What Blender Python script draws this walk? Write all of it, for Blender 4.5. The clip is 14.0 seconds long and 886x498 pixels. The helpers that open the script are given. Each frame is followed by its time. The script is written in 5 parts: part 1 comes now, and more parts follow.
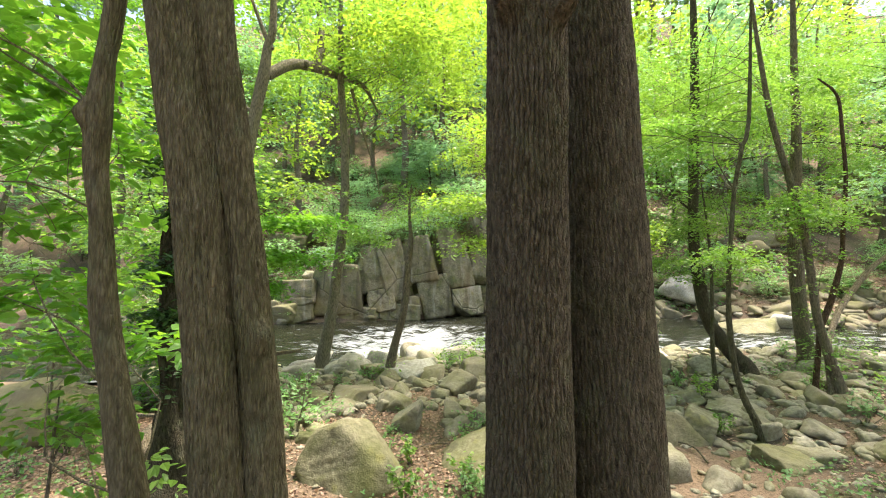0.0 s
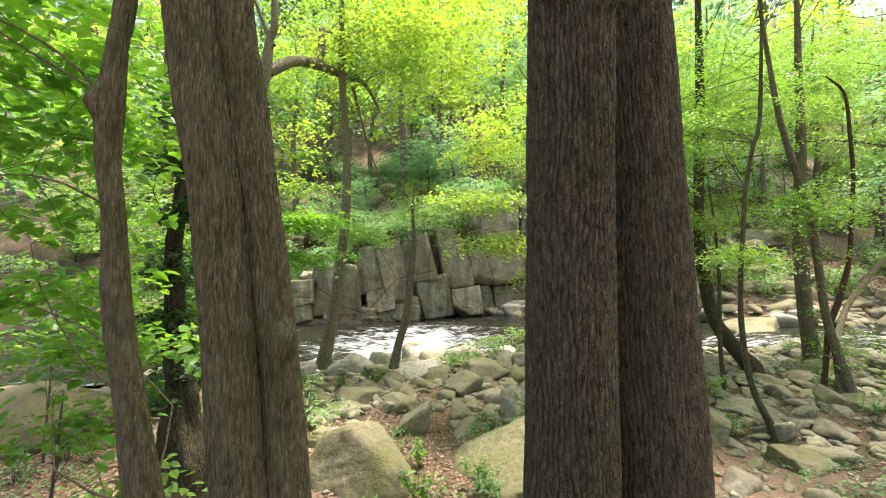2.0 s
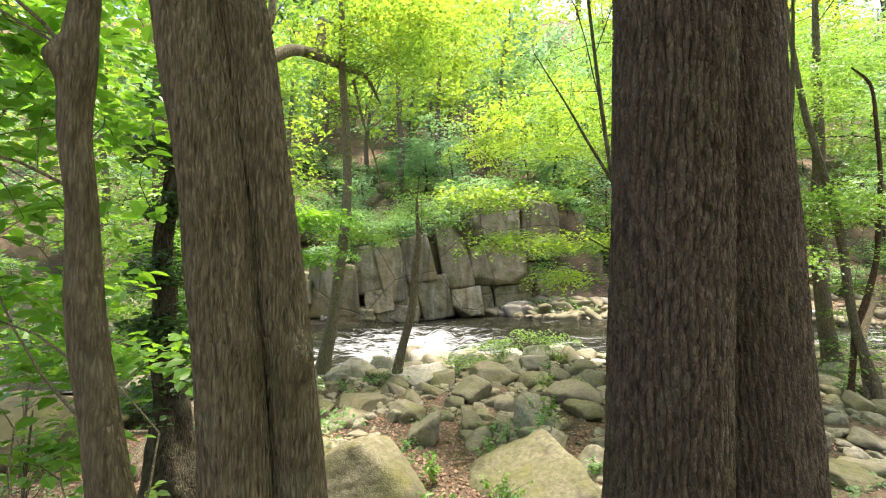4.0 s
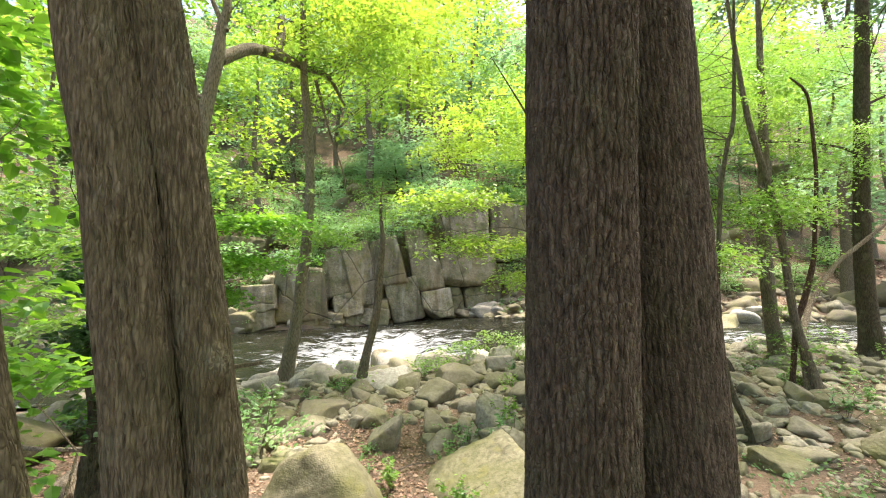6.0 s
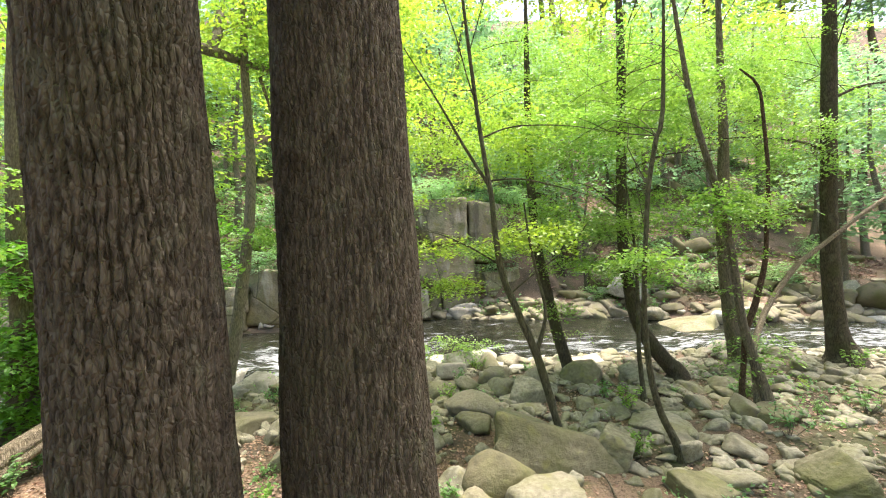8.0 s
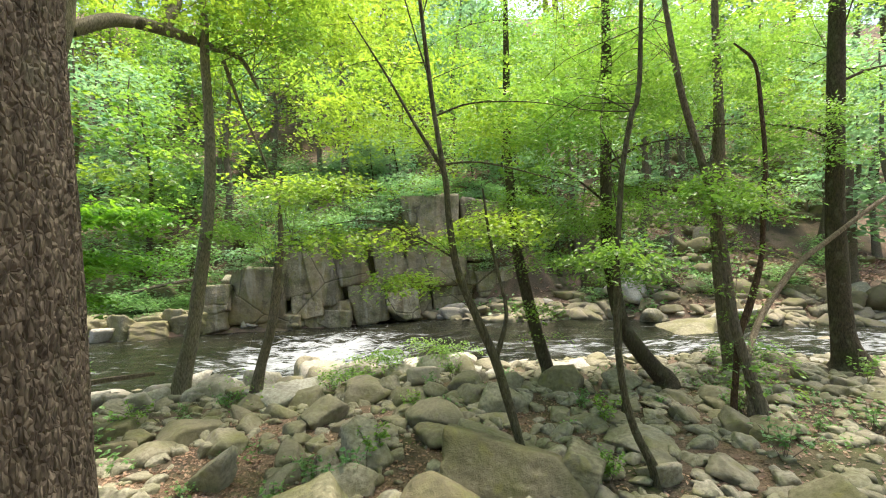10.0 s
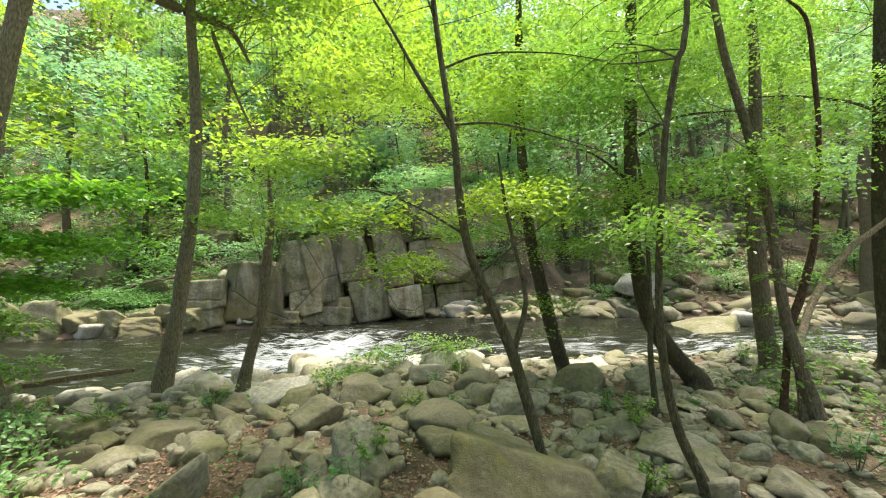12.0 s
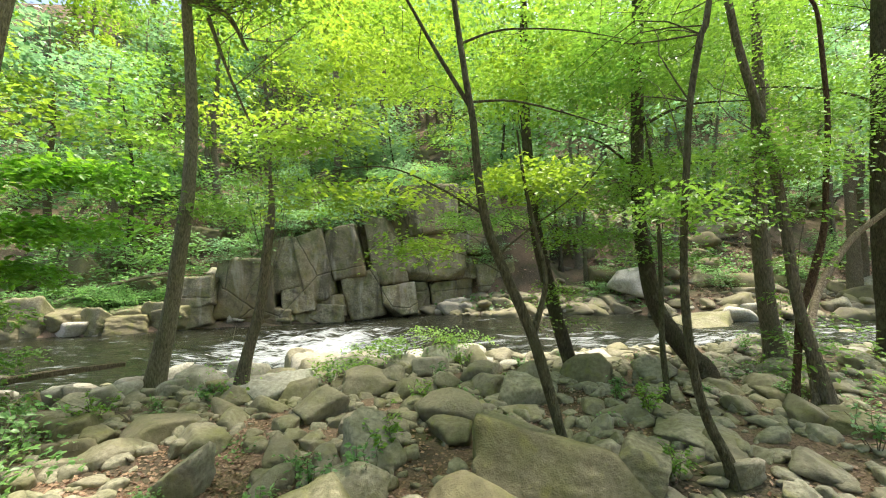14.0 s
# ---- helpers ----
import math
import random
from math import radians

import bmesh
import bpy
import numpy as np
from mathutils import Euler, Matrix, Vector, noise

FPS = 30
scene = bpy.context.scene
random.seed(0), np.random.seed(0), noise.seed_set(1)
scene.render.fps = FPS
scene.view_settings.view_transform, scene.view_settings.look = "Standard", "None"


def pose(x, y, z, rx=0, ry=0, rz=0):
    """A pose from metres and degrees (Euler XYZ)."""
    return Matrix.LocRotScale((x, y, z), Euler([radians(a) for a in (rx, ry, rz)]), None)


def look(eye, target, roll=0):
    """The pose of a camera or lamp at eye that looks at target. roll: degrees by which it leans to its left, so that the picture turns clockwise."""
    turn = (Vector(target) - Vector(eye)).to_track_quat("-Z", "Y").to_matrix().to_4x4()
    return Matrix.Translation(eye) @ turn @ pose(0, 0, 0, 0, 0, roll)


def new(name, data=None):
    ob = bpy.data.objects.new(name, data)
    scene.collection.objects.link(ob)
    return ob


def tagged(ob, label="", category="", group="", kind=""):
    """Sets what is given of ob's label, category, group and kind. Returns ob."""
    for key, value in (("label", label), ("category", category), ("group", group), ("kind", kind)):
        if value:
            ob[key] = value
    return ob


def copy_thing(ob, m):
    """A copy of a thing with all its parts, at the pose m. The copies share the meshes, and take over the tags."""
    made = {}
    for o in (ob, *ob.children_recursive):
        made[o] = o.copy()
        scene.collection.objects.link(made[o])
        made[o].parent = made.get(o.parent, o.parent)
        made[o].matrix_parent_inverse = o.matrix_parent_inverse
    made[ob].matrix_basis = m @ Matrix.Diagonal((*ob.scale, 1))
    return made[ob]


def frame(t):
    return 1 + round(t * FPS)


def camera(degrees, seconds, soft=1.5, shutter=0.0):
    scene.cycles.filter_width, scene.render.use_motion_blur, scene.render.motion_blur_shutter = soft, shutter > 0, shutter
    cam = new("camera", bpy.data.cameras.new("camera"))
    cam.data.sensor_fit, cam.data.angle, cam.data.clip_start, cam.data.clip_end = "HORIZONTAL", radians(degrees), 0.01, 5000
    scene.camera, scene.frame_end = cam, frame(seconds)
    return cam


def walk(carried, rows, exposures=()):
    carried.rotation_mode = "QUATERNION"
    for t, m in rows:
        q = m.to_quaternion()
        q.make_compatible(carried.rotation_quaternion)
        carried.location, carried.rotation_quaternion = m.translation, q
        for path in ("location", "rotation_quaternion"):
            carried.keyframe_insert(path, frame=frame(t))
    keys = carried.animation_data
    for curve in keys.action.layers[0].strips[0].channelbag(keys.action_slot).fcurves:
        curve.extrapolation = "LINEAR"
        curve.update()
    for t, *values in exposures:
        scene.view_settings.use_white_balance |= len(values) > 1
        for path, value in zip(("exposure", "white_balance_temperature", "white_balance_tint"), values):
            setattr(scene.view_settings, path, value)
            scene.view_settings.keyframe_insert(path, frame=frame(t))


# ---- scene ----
cam = camera(94.6, 14.0, soft=1.1)
METRES, EYE, TILT, LEAN, TURN = 4.0, 1.7, 2.0, 0.0, 0.0
EXPOSURE, KELVIN = 1.9, 7000
ROWS = [
    (0.0, 0.0, 0.0, 0.0, 0.0, 0.0, 0.0),
    (0.5, -0.0094, -0.0013, -0.0007, 0.14, 0.04, 0.02),
    (1.0, -0.0353, -0.0042, -0.0006, 0.08, 0.14, 0.01),
    (1.5, -0.0421, 0.0068, -0.0021, -0.26, 0.11, 0.08),
    (2.0, -0.0382, 0.0219, -0.0042, -0.62, 0.05, 0.15),
    (2.5, -0.0478, 0.0436, -0.0058, -0.86, -0.01, 0.11),
    (5.0, -0.0954, 0.1204, -0.0069, -2.71, 0.13, 0.35),
    (5.5, -0.0875, 0.1157, -0.0041, -4.51, 0.19, 0.5),
    (6.0, -0.0445, 0.1036, -0.0038, -5.02, 0.23, 0.67),
    (6.5, 0.0217, 0.1078, -0.0043, -4.91, 0.17, 0.82),
    (7.0, 0.0915, 0.1256, 0.0059, -4.71, 0.14, 0.87),
    (7.5, 0.1614, 0.1346, 0.0121, -4.65, 0.09, 0.94),
    (8.0, 0.2234, 0.163, 0.013, -4.55, 0.03, 0.98),
    (8.5, 0.2830, 0.1935, 0.0187, -4.57, 0.01, 0.96),
    (11.0, 0.3905, 0.3616, -0.0402, -3.31, 0.12, 0.49),
    (11.5, 0.3821, 0.4055, -0.0518, -3.33, 0.14, 0.46),
    (12.0, 0.3768, 0.437, -0.0676, -3.34, 0.24, 0.45),
    (12.5, 0.3475, 0.4403, -0.0971, -3.45, 0.41, 0.34),
    (13.0, 0.3166, 0.4377, -0.1009, -3.96, 0.51, 0.3),
    (13.5, 0.3105, 0.4481, -0.1058, -4.55, 0.54, 0.37),
    (14.0, 0.316, 0.4684, -0.1137, -5.04, 0.53, 0.39),
]
walk(cam, [(t, pose(0, 0, EYE, TILT, LEAN, TURN) @ pose(METRES * x, METRES * y, METRES * z, 90 + pitch, roll, yaw)) for t, x, y, z, yaw, pitch, roll in ROWS],
     exposures=[(0.0, EXPOSURE, KELVIN - 150, 12), (2.5, EXPOSURE, KELVIN - 150, 16), (5.0, EXPOSURE + 0.08, KELVIN - 150, 19), (7.5, EXPOSURE + 0.18, KELVIN - 400, 18), (8.7, EXPOSURE - 0.04, KELVIN - 400, 17), (10.8, EXPOSURE - 0.36, KELVIN - 300, 12), (12.5, EXPOSURE - 0.28, KELVIN - 300, 9), (14.0, EXPOSURE - 0.28, KELVIN - 250, 9)])

# ---- light ----
world = bpy.data.worlds.new("sky")
scene.world = world
world.use_nodes = True
sky = world.node_tree.nodes.new("ShaderNodeTexSky")
sky.sky_type, sky.sun_disc = "NISHITA", False
sky.sun_elevation, sky.sun_rotation = radians(74), radians(60)
sky.air_density, sky.dust_density, sky.ozone_density = 1.0, 4.0, 0.6
world.node_tree.links.new(sky.outputs[0], world.node_tree.nodes["Background"].inputs[0])
world.node_tree.nodes["Background"].inputs[1].default_value = 0.135
sun = new("sun", bpy.data.lights.new("sun", "SUN"))
sun.data.energy, sun.data.angle, sun.data.color = 3.3, radians(14), (1.0, 0.96, 0.88)
sun.matrix_world = look((4, 3.5, 20), (0, 0, 0))


# ---- materials ----
def material(name, rough=0.8, spec=0.3):
    m = bpy.data.materials.new(name)
    m.use_nodes = True
    nt = m.node_tree
    b = nt.nodes["Principled BSDF"]
    b.inputs["Roughness"].default_value = rough
    b.inputs["Specular IOR Level"].default_value = spec
    return m, nt, b


def node(nt, kind, **values):
    n = nt.nodes.new(kind)
    for key, value in values.items():
        if key in n.inputs:
            n.inputs[key].default_value = value
    return n


def ramp(nt, source, stops):
    r = nt.nodes.new("ShaderNodeValToRGB")
    while len(r.color_ramp.elements) < len(stops):
        r.color_ramp.elements.new(0.5)
    for e, (at, c) in zip(r.color_ramp.elements, stops):
        e.position = at
        e.color = (*c, 1) if len(c) == 3 else c
    nt.links.new(source, r.inputs[0])
    return r.outputs[0]


def grain(nt, scale, detail=6, stretch=(1, 1, 1), kind="ShaderNodeTexNoise", out=0, world_space=True):
    if world_space:
        src = nt.nodes.new("ShaderNodeNewGeometry").outputs["Position"]
    else:
        src = nt.nodes.new("ShaderNodeTexCoord").outputs["Object"]
    mp = nt.nodes.new("ShaderNodeMapping")
    mp.inputs["Scale"].default_value = stretch
    nt.links.new(src, mp.inputs[0])
    n = nt.nodes.new(kind)
    n.inputs["Scale"].default_value = scale
    if "Detail" in n.inputs:
        n.inputs["Detail"].default_value = detail
    nt.links.new(mp.outputs[0], n.inputs["Vector"])
    return n.outputs[out]


def mix(nt, a, b, fac):
    m = nt.nodes.new("ShaderNodeMix")
    m.data_type = "RGBA"
    for sock, v in ((m.inputs[0], fac), (m.inputs[6], a), (m.inputs[7], b)):
        if isinstance(v, (int, float)):
            sock.default_value = v
        elif isinstance(v, tuple):
            sock.default_value = (*v, 1)
        else:
            nt.links.new(v, sock)
    return m.outputs[2]


def bump(nt, b, height, strength, distance):
    n = node(nt, "ShaderNodeBump", Strength=strength, Distance=distance)
    nt.links.new(height, n.inputs["Height"])
    nt.links.new(n.outputs[0], b.inputs["Normal"])


def bark_material(name, dark, light, moss=0.2, crack=70.0, cracked=0.55, long=0.2, rise=0.9):
    m, nt, b = material(name, 0.9, 0.12)
    n1 = grain(nt, 60, 8, (1, 1, 0.3))
    n2 = grain(nt, 3.0, 5)
    c = ramp(nt, n1, [(0.3, dark), (0.7, light)])
    c = mix(nt, c, (0.07, 0.08, 0.028), ramp(nt, n2, [(0.5, (0, 0, 0)), (0.75, (moss, moss, moss))]))
    c = mix(nt, c, (0.17, 0.175, 0.11), ramp(nt, grain(nt, 9.0, 6, (1, 1, 0.7)), [(0.56, (0, 0, 0)), (0.68, (0.9 * moss,) * 3)]))
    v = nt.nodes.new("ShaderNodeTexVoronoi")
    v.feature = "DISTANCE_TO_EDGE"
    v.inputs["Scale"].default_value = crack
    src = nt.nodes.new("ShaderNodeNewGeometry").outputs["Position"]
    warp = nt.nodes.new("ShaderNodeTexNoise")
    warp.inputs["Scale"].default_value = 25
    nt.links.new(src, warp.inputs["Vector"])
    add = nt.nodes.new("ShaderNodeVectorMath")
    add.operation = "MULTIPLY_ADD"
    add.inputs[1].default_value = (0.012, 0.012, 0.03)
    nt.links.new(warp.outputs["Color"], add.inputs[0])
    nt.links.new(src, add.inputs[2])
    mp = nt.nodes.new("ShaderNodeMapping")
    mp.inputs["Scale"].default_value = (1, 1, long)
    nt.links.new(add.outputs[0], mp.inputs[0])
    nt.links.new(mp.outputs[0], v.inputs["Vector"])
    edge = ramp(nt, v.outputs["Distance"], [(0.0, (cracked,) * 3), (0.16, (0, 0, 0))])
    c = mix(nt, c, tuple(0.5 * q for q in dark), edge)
    nt.links.new(c, b.inputs["Base Color"])
    h = ramp(nt, v.outputs["Distance"], [(0.0, (0, 0, 0)), (0.3, (1, 1, 1))])
    bump(nt, b, mix(nt, h, n1, 0.35), rise, 0.012)
    return m


def leaf_material(name, front, back, through_):
    m = bpy.data.materials.new(name)
    m.use_nodes = True
    nt = m.node_tree
    b = nt.nodes["Principled BSDF"]
    b.inputs["Roughness"].default_value, b.inputs["Specular IOR Level"].default_value = 0.45, 0.35
    island = nt.nodes.new("ShaderNodeNewGeometry").outputs["Random Per Island"]
    patch = ramp(nt, grain(nt, 1.1, 4), [(0.36, (0, 0, 0)), (0.64, (1, 1, 1))])
    base = mix(nt, front, back, island)
    nt.links.new(base, b.inputs["Base Color"])
    t = nt.nodes.new("ShaderNodeBsdfTranslucent")
    tc = mix(nt, through_, tuple(v * f for v, f in zip(through_, (0.5, 0.66, 0.9))), patch)
    nt.links.new(tc, t.inputs[0])
    add = nt.nodes.new("ShaderNodeAddShader")
    nt.links.new(b.outputs[0], add.inputs[0])
    nt.links.new(t.outputs[0], add.inputs[1])
    nt.links.new(add.outputs[0], nt.nodes["Material Output"].inputs[0])
    return m


def stone_material(name, dark, light, moss_amount, moss_colour=(0.10, 0.10, 0.025)):
    m, nt, b = material(name, 0.85, 0.25)
    n1 = grain(nt, 22, 8)
    n2 = grain(nt, 2.2, 5)
    c = ramp(nt, n1, [(0.3, dark), (0.72, light)])
    rnd = nt.nodes.new("ShaderNodeObjectInfo").outputs["Random"]
    c = mix(nt, c, tuple(f * v for f, v in zip((0.5, 0.46, 0.4), light)), ramp(nt, rnd, [(0.2, (0, 0, 0)), (1.0, (0.85, 0.85, 0.85))]))
    c = mix(nt, c, moss_colour, ramp(nt, n2, [(0.42, (0, 0, 0)), (0.72, (moss_amount,) * 3)]))
    c = mix(nt, c, (0.20, 0.19, 0.06), ramp(nt, grain(nt, 5.5, 6), [(0.57, (0, 0, 0)), (0.68, (0.75 * moss_amount,) * 3)]))
    c = mix(nt, c, tuple(0.45 * v for v in dark), ramp(nt, grain(nt, 3.3, 7), [(0.55, (0, 0, 0)), (0.7, (0.6, 0.6, 0.6))]))
    specks = grain(nt, 90, 4)
    c = mix(nt, c, tuple(0.4 * v for v in dark), ramp(nt, specks, [(0.58, (0, 0, 0)), (0.75, (0.6, 0.6, 0.6))]))
    nt.links.new(c, b.inputs["Base Color"])
    bump(nt, b, mix(nt, mix(nt, n1, specks, 0.35), grain(nt, 6.0, 9), 0.45), 0.9, 0.035)
    return m


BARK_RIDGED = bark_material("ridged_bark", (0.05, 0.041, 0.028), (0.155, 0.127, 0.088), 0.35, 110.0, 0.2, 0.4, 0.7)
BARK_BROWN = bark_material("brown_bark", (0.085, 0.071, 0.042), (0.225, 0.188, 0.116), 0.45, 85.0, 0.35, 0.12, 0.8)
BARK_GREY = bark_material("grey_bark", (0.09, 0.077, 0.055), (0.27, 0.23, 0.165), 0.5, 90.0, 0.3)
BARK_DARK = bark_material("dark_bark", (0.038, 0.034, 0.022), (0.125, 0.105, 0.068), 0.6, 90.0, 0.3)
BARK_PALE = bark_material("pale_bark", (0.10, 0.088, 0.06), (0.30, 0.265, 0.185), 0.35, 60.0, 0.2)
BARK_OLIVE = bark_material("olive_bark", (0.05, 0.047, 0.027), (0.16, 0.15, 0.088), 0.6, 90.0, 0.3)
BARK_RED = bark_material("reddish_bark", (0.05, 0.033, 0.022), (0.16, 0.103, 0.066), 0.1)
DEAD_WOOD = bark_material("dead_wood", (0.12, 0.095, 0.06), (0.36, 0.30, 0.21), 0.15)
LEAF = leaf_material("beech_leaf", (0.022, 0.068, 0.009), (0.115, 0.195, 0.028), (0.17, 0.28, 0.028))
# Lit copy of the leaf: backlit yellow-green put into its colours.
LEAF_YELLOW = leaf_material("sunlit_leaf", (0.042, 0.09, 0.011), (0.13, 0.20, 0.026), (0.26, 0.35, 0.028))
LEAF_MAPLE = leaf_material("maple_leaf", (0.025, 0.08, 0.012), (0.09, 0.18, 0.03), (0.19, 0.36, 0.02))
LEAF_COOL = leaf_material("shade_leaf", (0.05, 0.115, 0.032), (0.095, 0.165, 0.055), (0.145, 0.26, 0.055))
# Distance haze put into the leaf colour: paler and bluer than beech_leaf.
LEAF_HAZY = leaf_material("hazy_hill_leaf", (0.05, 0.10, 0.036), (0.12, 0.185, 0.095), (0.175, 0.29, 0.105))
LEAF_IVY = leaf_material("ivy_leaf", (0.02, 0.05, 0.012), (0.035, 0.075, 0.02), (0.03, 0.07, 0.01))
LEAF_DRY = leaf_material("dry_leaf", (0.11, 0.06, 0.036), (0.36, 0.24, 0.155), (0.05, 0.02, 0.01))
STONE = stone_material("river_stone", (0.18, 0.166, 0.113), (0.42, 0.39, 0.285), 0.65, (0.15, 0.15, 0.05))
STONE_MOSSY = stone_material("mossy_stone", (0.14, 0.13, 0.075), (0.31, 0.285, 0.18), 0.85, (0.125, 0.13, 0.042))
STONE_PALE = stone_material("pale_stone", (0.30, 0.28, 0.225), (0.56, 0.535, 0.445), 0.25)
def cliff_material():
    m = stone_material("cliff_rock", (0.14, 0.125, 0.08), (0.355, 0.32, 0.212), 0.9, (0.10, 0.115, 0.038))
    nt = m.node_tree
    b = nt.nodes["Principled BSDF"]
    c = b.inputs["Base Color"].links[0].from_socket
    streak = grain(nt, 2.6, 6, (1, 1, 0.12))
    c = mix(nt, c, (0.05, 0.045, 0.035), ramp(nt, streak, [(0.53, (0, 0, 0)), (0.68, (0.6, 0.6, 0.6))]))
    pale = grain(nt, 3.4, 6, (1, 1, 0.16))
    c = mix(nt, c, (0.45, 0.42, 0.35), ramp(nt, pale, [(0.58, (0, 0, 0)), (0.72, (0.5, 0.5, 0.5))]))
    rust = grain(nt, 1.1, 5, (1, 1, 0.6))
    c = mix(nt, c, (0.26, 0.185, 0.09), ramp(nt, rust, [(0.5, (0, 0, 0)), (0.7, (0.55, 0.55, 0.55))]))
    joint = nt.nodes.new("ShaderNodeTexVoronoi")
    joint.feature = "DISTANCE_TO_EDGE"
    joint.inputs["Scale"].default_value = 0.4
    at = nt.nodes.new("ShaderNodeVectorMath")
    at.operation = "MULTIPLY_ADD"
    at.inputs[1].default_value = (0.12, 0.12, 0.12)
    spread = nt.nodes.new("ShaderNodeTexNoise")
    spread.inputs["Scale"].default_value = 1.6
    where = nt.nodes.new("ShaderNodeNewGeometry").outputs["Position"]
    nt.links.new(where, spread.inputs["Vector"])
    nt.links.new(spread.outputs["Color"], at.inputs[0])
    nt.links.new(where, at.inputs[2])
    nt.links.new(at.outputs[0], joint.inputs["Vector"])
    crack = ramp(nt, joint.outputs["Distance"], [(0.0, (0.5, 0.5, 0.5)), (0.008, (0, 0, 0))])
    c = mix(nt, c, (0.02, 0.018, 0.013), crack)
    nt.links.new(c, b.inputs["Base Color"])
    depth = ramp(nt, joint.outputs["Distance"], [(0.0, (0, 0, 0)), (0.015, (1, 1, 1))])
    bump(nt, b, mix(nt, mix(nt, grain(nt, 7, 9), grain(nt, 1.8, 4, (1.0, 1.0, 2.5)), 0.5), depth, 0.3), 1.0, 0.09)
    return m


CLIFF = cliff_material()


def ground_material():
    m, nt, b = material("forest_soil", 0.95, 0.1)
    n1, n2, n3 = grain(nt, 30, 8), grain(nt, 0.9, 5), grain(nt, 70, 2, kind="ShaderNodeTexVoronoi", out=1)
    litter = ramp(nt, n3, [(0.0, (0.05, 0.037, 0.024)), (0.5, (0.118, 0.085, 0.055)), (1.0, (0.235, 0.166, 0.112))])
    earth = ramp(nt, n1, [(0.3, (0.035, 0.03, 0.02)), (0.7, (0.12, 0.10, 0.07))])
    c = mix(nt, litter, earth, ramp(nt, n2, [(0.4, (0, 0, 0)), (0.65, (1, 1, 1))]))
    moss = grain(nt, 1.7, 6)
    c = mix(nt, c, (0.06, 0.085, 0.02), ramp(nt, moss, [(0.57, (0, 0, 0)), (0.69, (0.7, 0.7, 0.7))]))
    herb = grain(nt, 0.35, 6)
    c = mix(nt, c, (0.05, 0.085, 0.025), ramp(nt, herb, [(0.54, (0, 0, 0)), (0.68, (0.5, 0.5, 0.5))]))
    nt.links.new(c, b.inputs["Base Color"])
    bump(nt, b, n1, 0.8, 0.03)
    return m


SOIL = ground_material()


def water_material():
    m, nt, b = material("river_water", 0.06, 0.2)
    geo = nt.nodes.new("ShaderNodeNewGeometry").outputs["Position"]
    foam_at = None
    for (cx, cy, rx, ry, power) in ((-0.9, 11.6, 3.3, 4.4, 1.25), (8.6, 10.4, 5.5, 1.8, 0.7), (4.8, 11.0, 3.6, 1.7, 0.55), (14.0, 10.5, 6.0, 2.4, 0.8)):
        mp = nt.nodes.new("ShaderNodeMapping")
        mp.vector_type = "TEXTURE"
        mp.inputs["Location"].default_value = (cx, cy, 0)
        mp.inputs["Scale"].default_value = (rx, ry, 40)
        nt.links.new(geo, mp.inputs[0])
        g = nt.nodes.new("ShaderNodeTexGradient")
        g.gradient_type = "SPHERICAL"
        nt.links.new(mp.outputs[0], g.inputs[0])
        k = nt.nodes.new("ShaderNodeMath")
        k.operation = "MULTIPLY"
        k.inputs[1].default_value = power
        nt.links.new(g.outputs[1], k.inputs[0])
        if foam_at is None:
            foam_at = k.outputs[0]
        else:
            a = nt.nodes.new("ShaderNodeMath")
            a.operation = "MAXIMUM"
            nt.links.new(foam_at, a.inputs[0])
            nt.links.new(k.outputs[0], a.inputs[1])
            foam_at = a.outputs[0]
    streak = grain(nt, 1.5, 6, (0.9, 1.8, 1))
    churn = grain(nt, 7.0, 10, (0.5, 1.9, 1))
    s = foam_at
    for tex, gain in ((streak, 2.0), (churn, 2.6)):
        k = nt.nodes.new("ShaderNodeMath")
        k.operation = "MULTIPLY_ADD"
        k.inputs[1].default_value = gain
        nt.links.new(tex, k.inputs[0])
        nt.links.new(s, k.inputs[2])
        s = k.outputs[0]
    at = nt.nodes.new("ShaderNodeMapRange")
    at.interpolation_type = "SMOOTHSTEP"
    at.inputs[1].default_value, at.inputs[2].default_value = 2.5, 3.7
    nt.links.new(s, at.inputs[0])
    mask = at.outputs[0]
    tint = ramp(nt, grain(nt, 0.5, 3), [(0.3, (0.006, 0.007, 0.004)), (0.7, (0.018, 0.019, 0.010))])
    c = mix(nt, tint, ramp(nt, grain(nt, 16.0, 8, (0.6, 1.6, 1)), [(0.35, (0.20, 0.22, 0.22)), (0.65, (0.48, 0.51, 0.51))]), mask)
    nt.links.new(c, b.inputs["Base Color"])
    rough = nt.nodes.new("ShaderNodeMapRange")
    nt.links.new(mask, rough.inputs[0])
    rough.inputs[3].default_value, rough.inputs[4].default_value = 0.12, 0.8
    nt.links.new(rough.outputs[0], b.inputs["Roughness"])
    bump(nt, b, mix(nt, grain(nt, 6, 9, (0.8, 1.6, 1)), churn, 0.5), 0.8, 0.09)
    return m


WATER = water_material()


# ---- building helpers ----
def smooth(a, b, x):
    k = np.clip((x - a) / (b - a), 0, 1)
    return k * k * (3 - 2 * k)


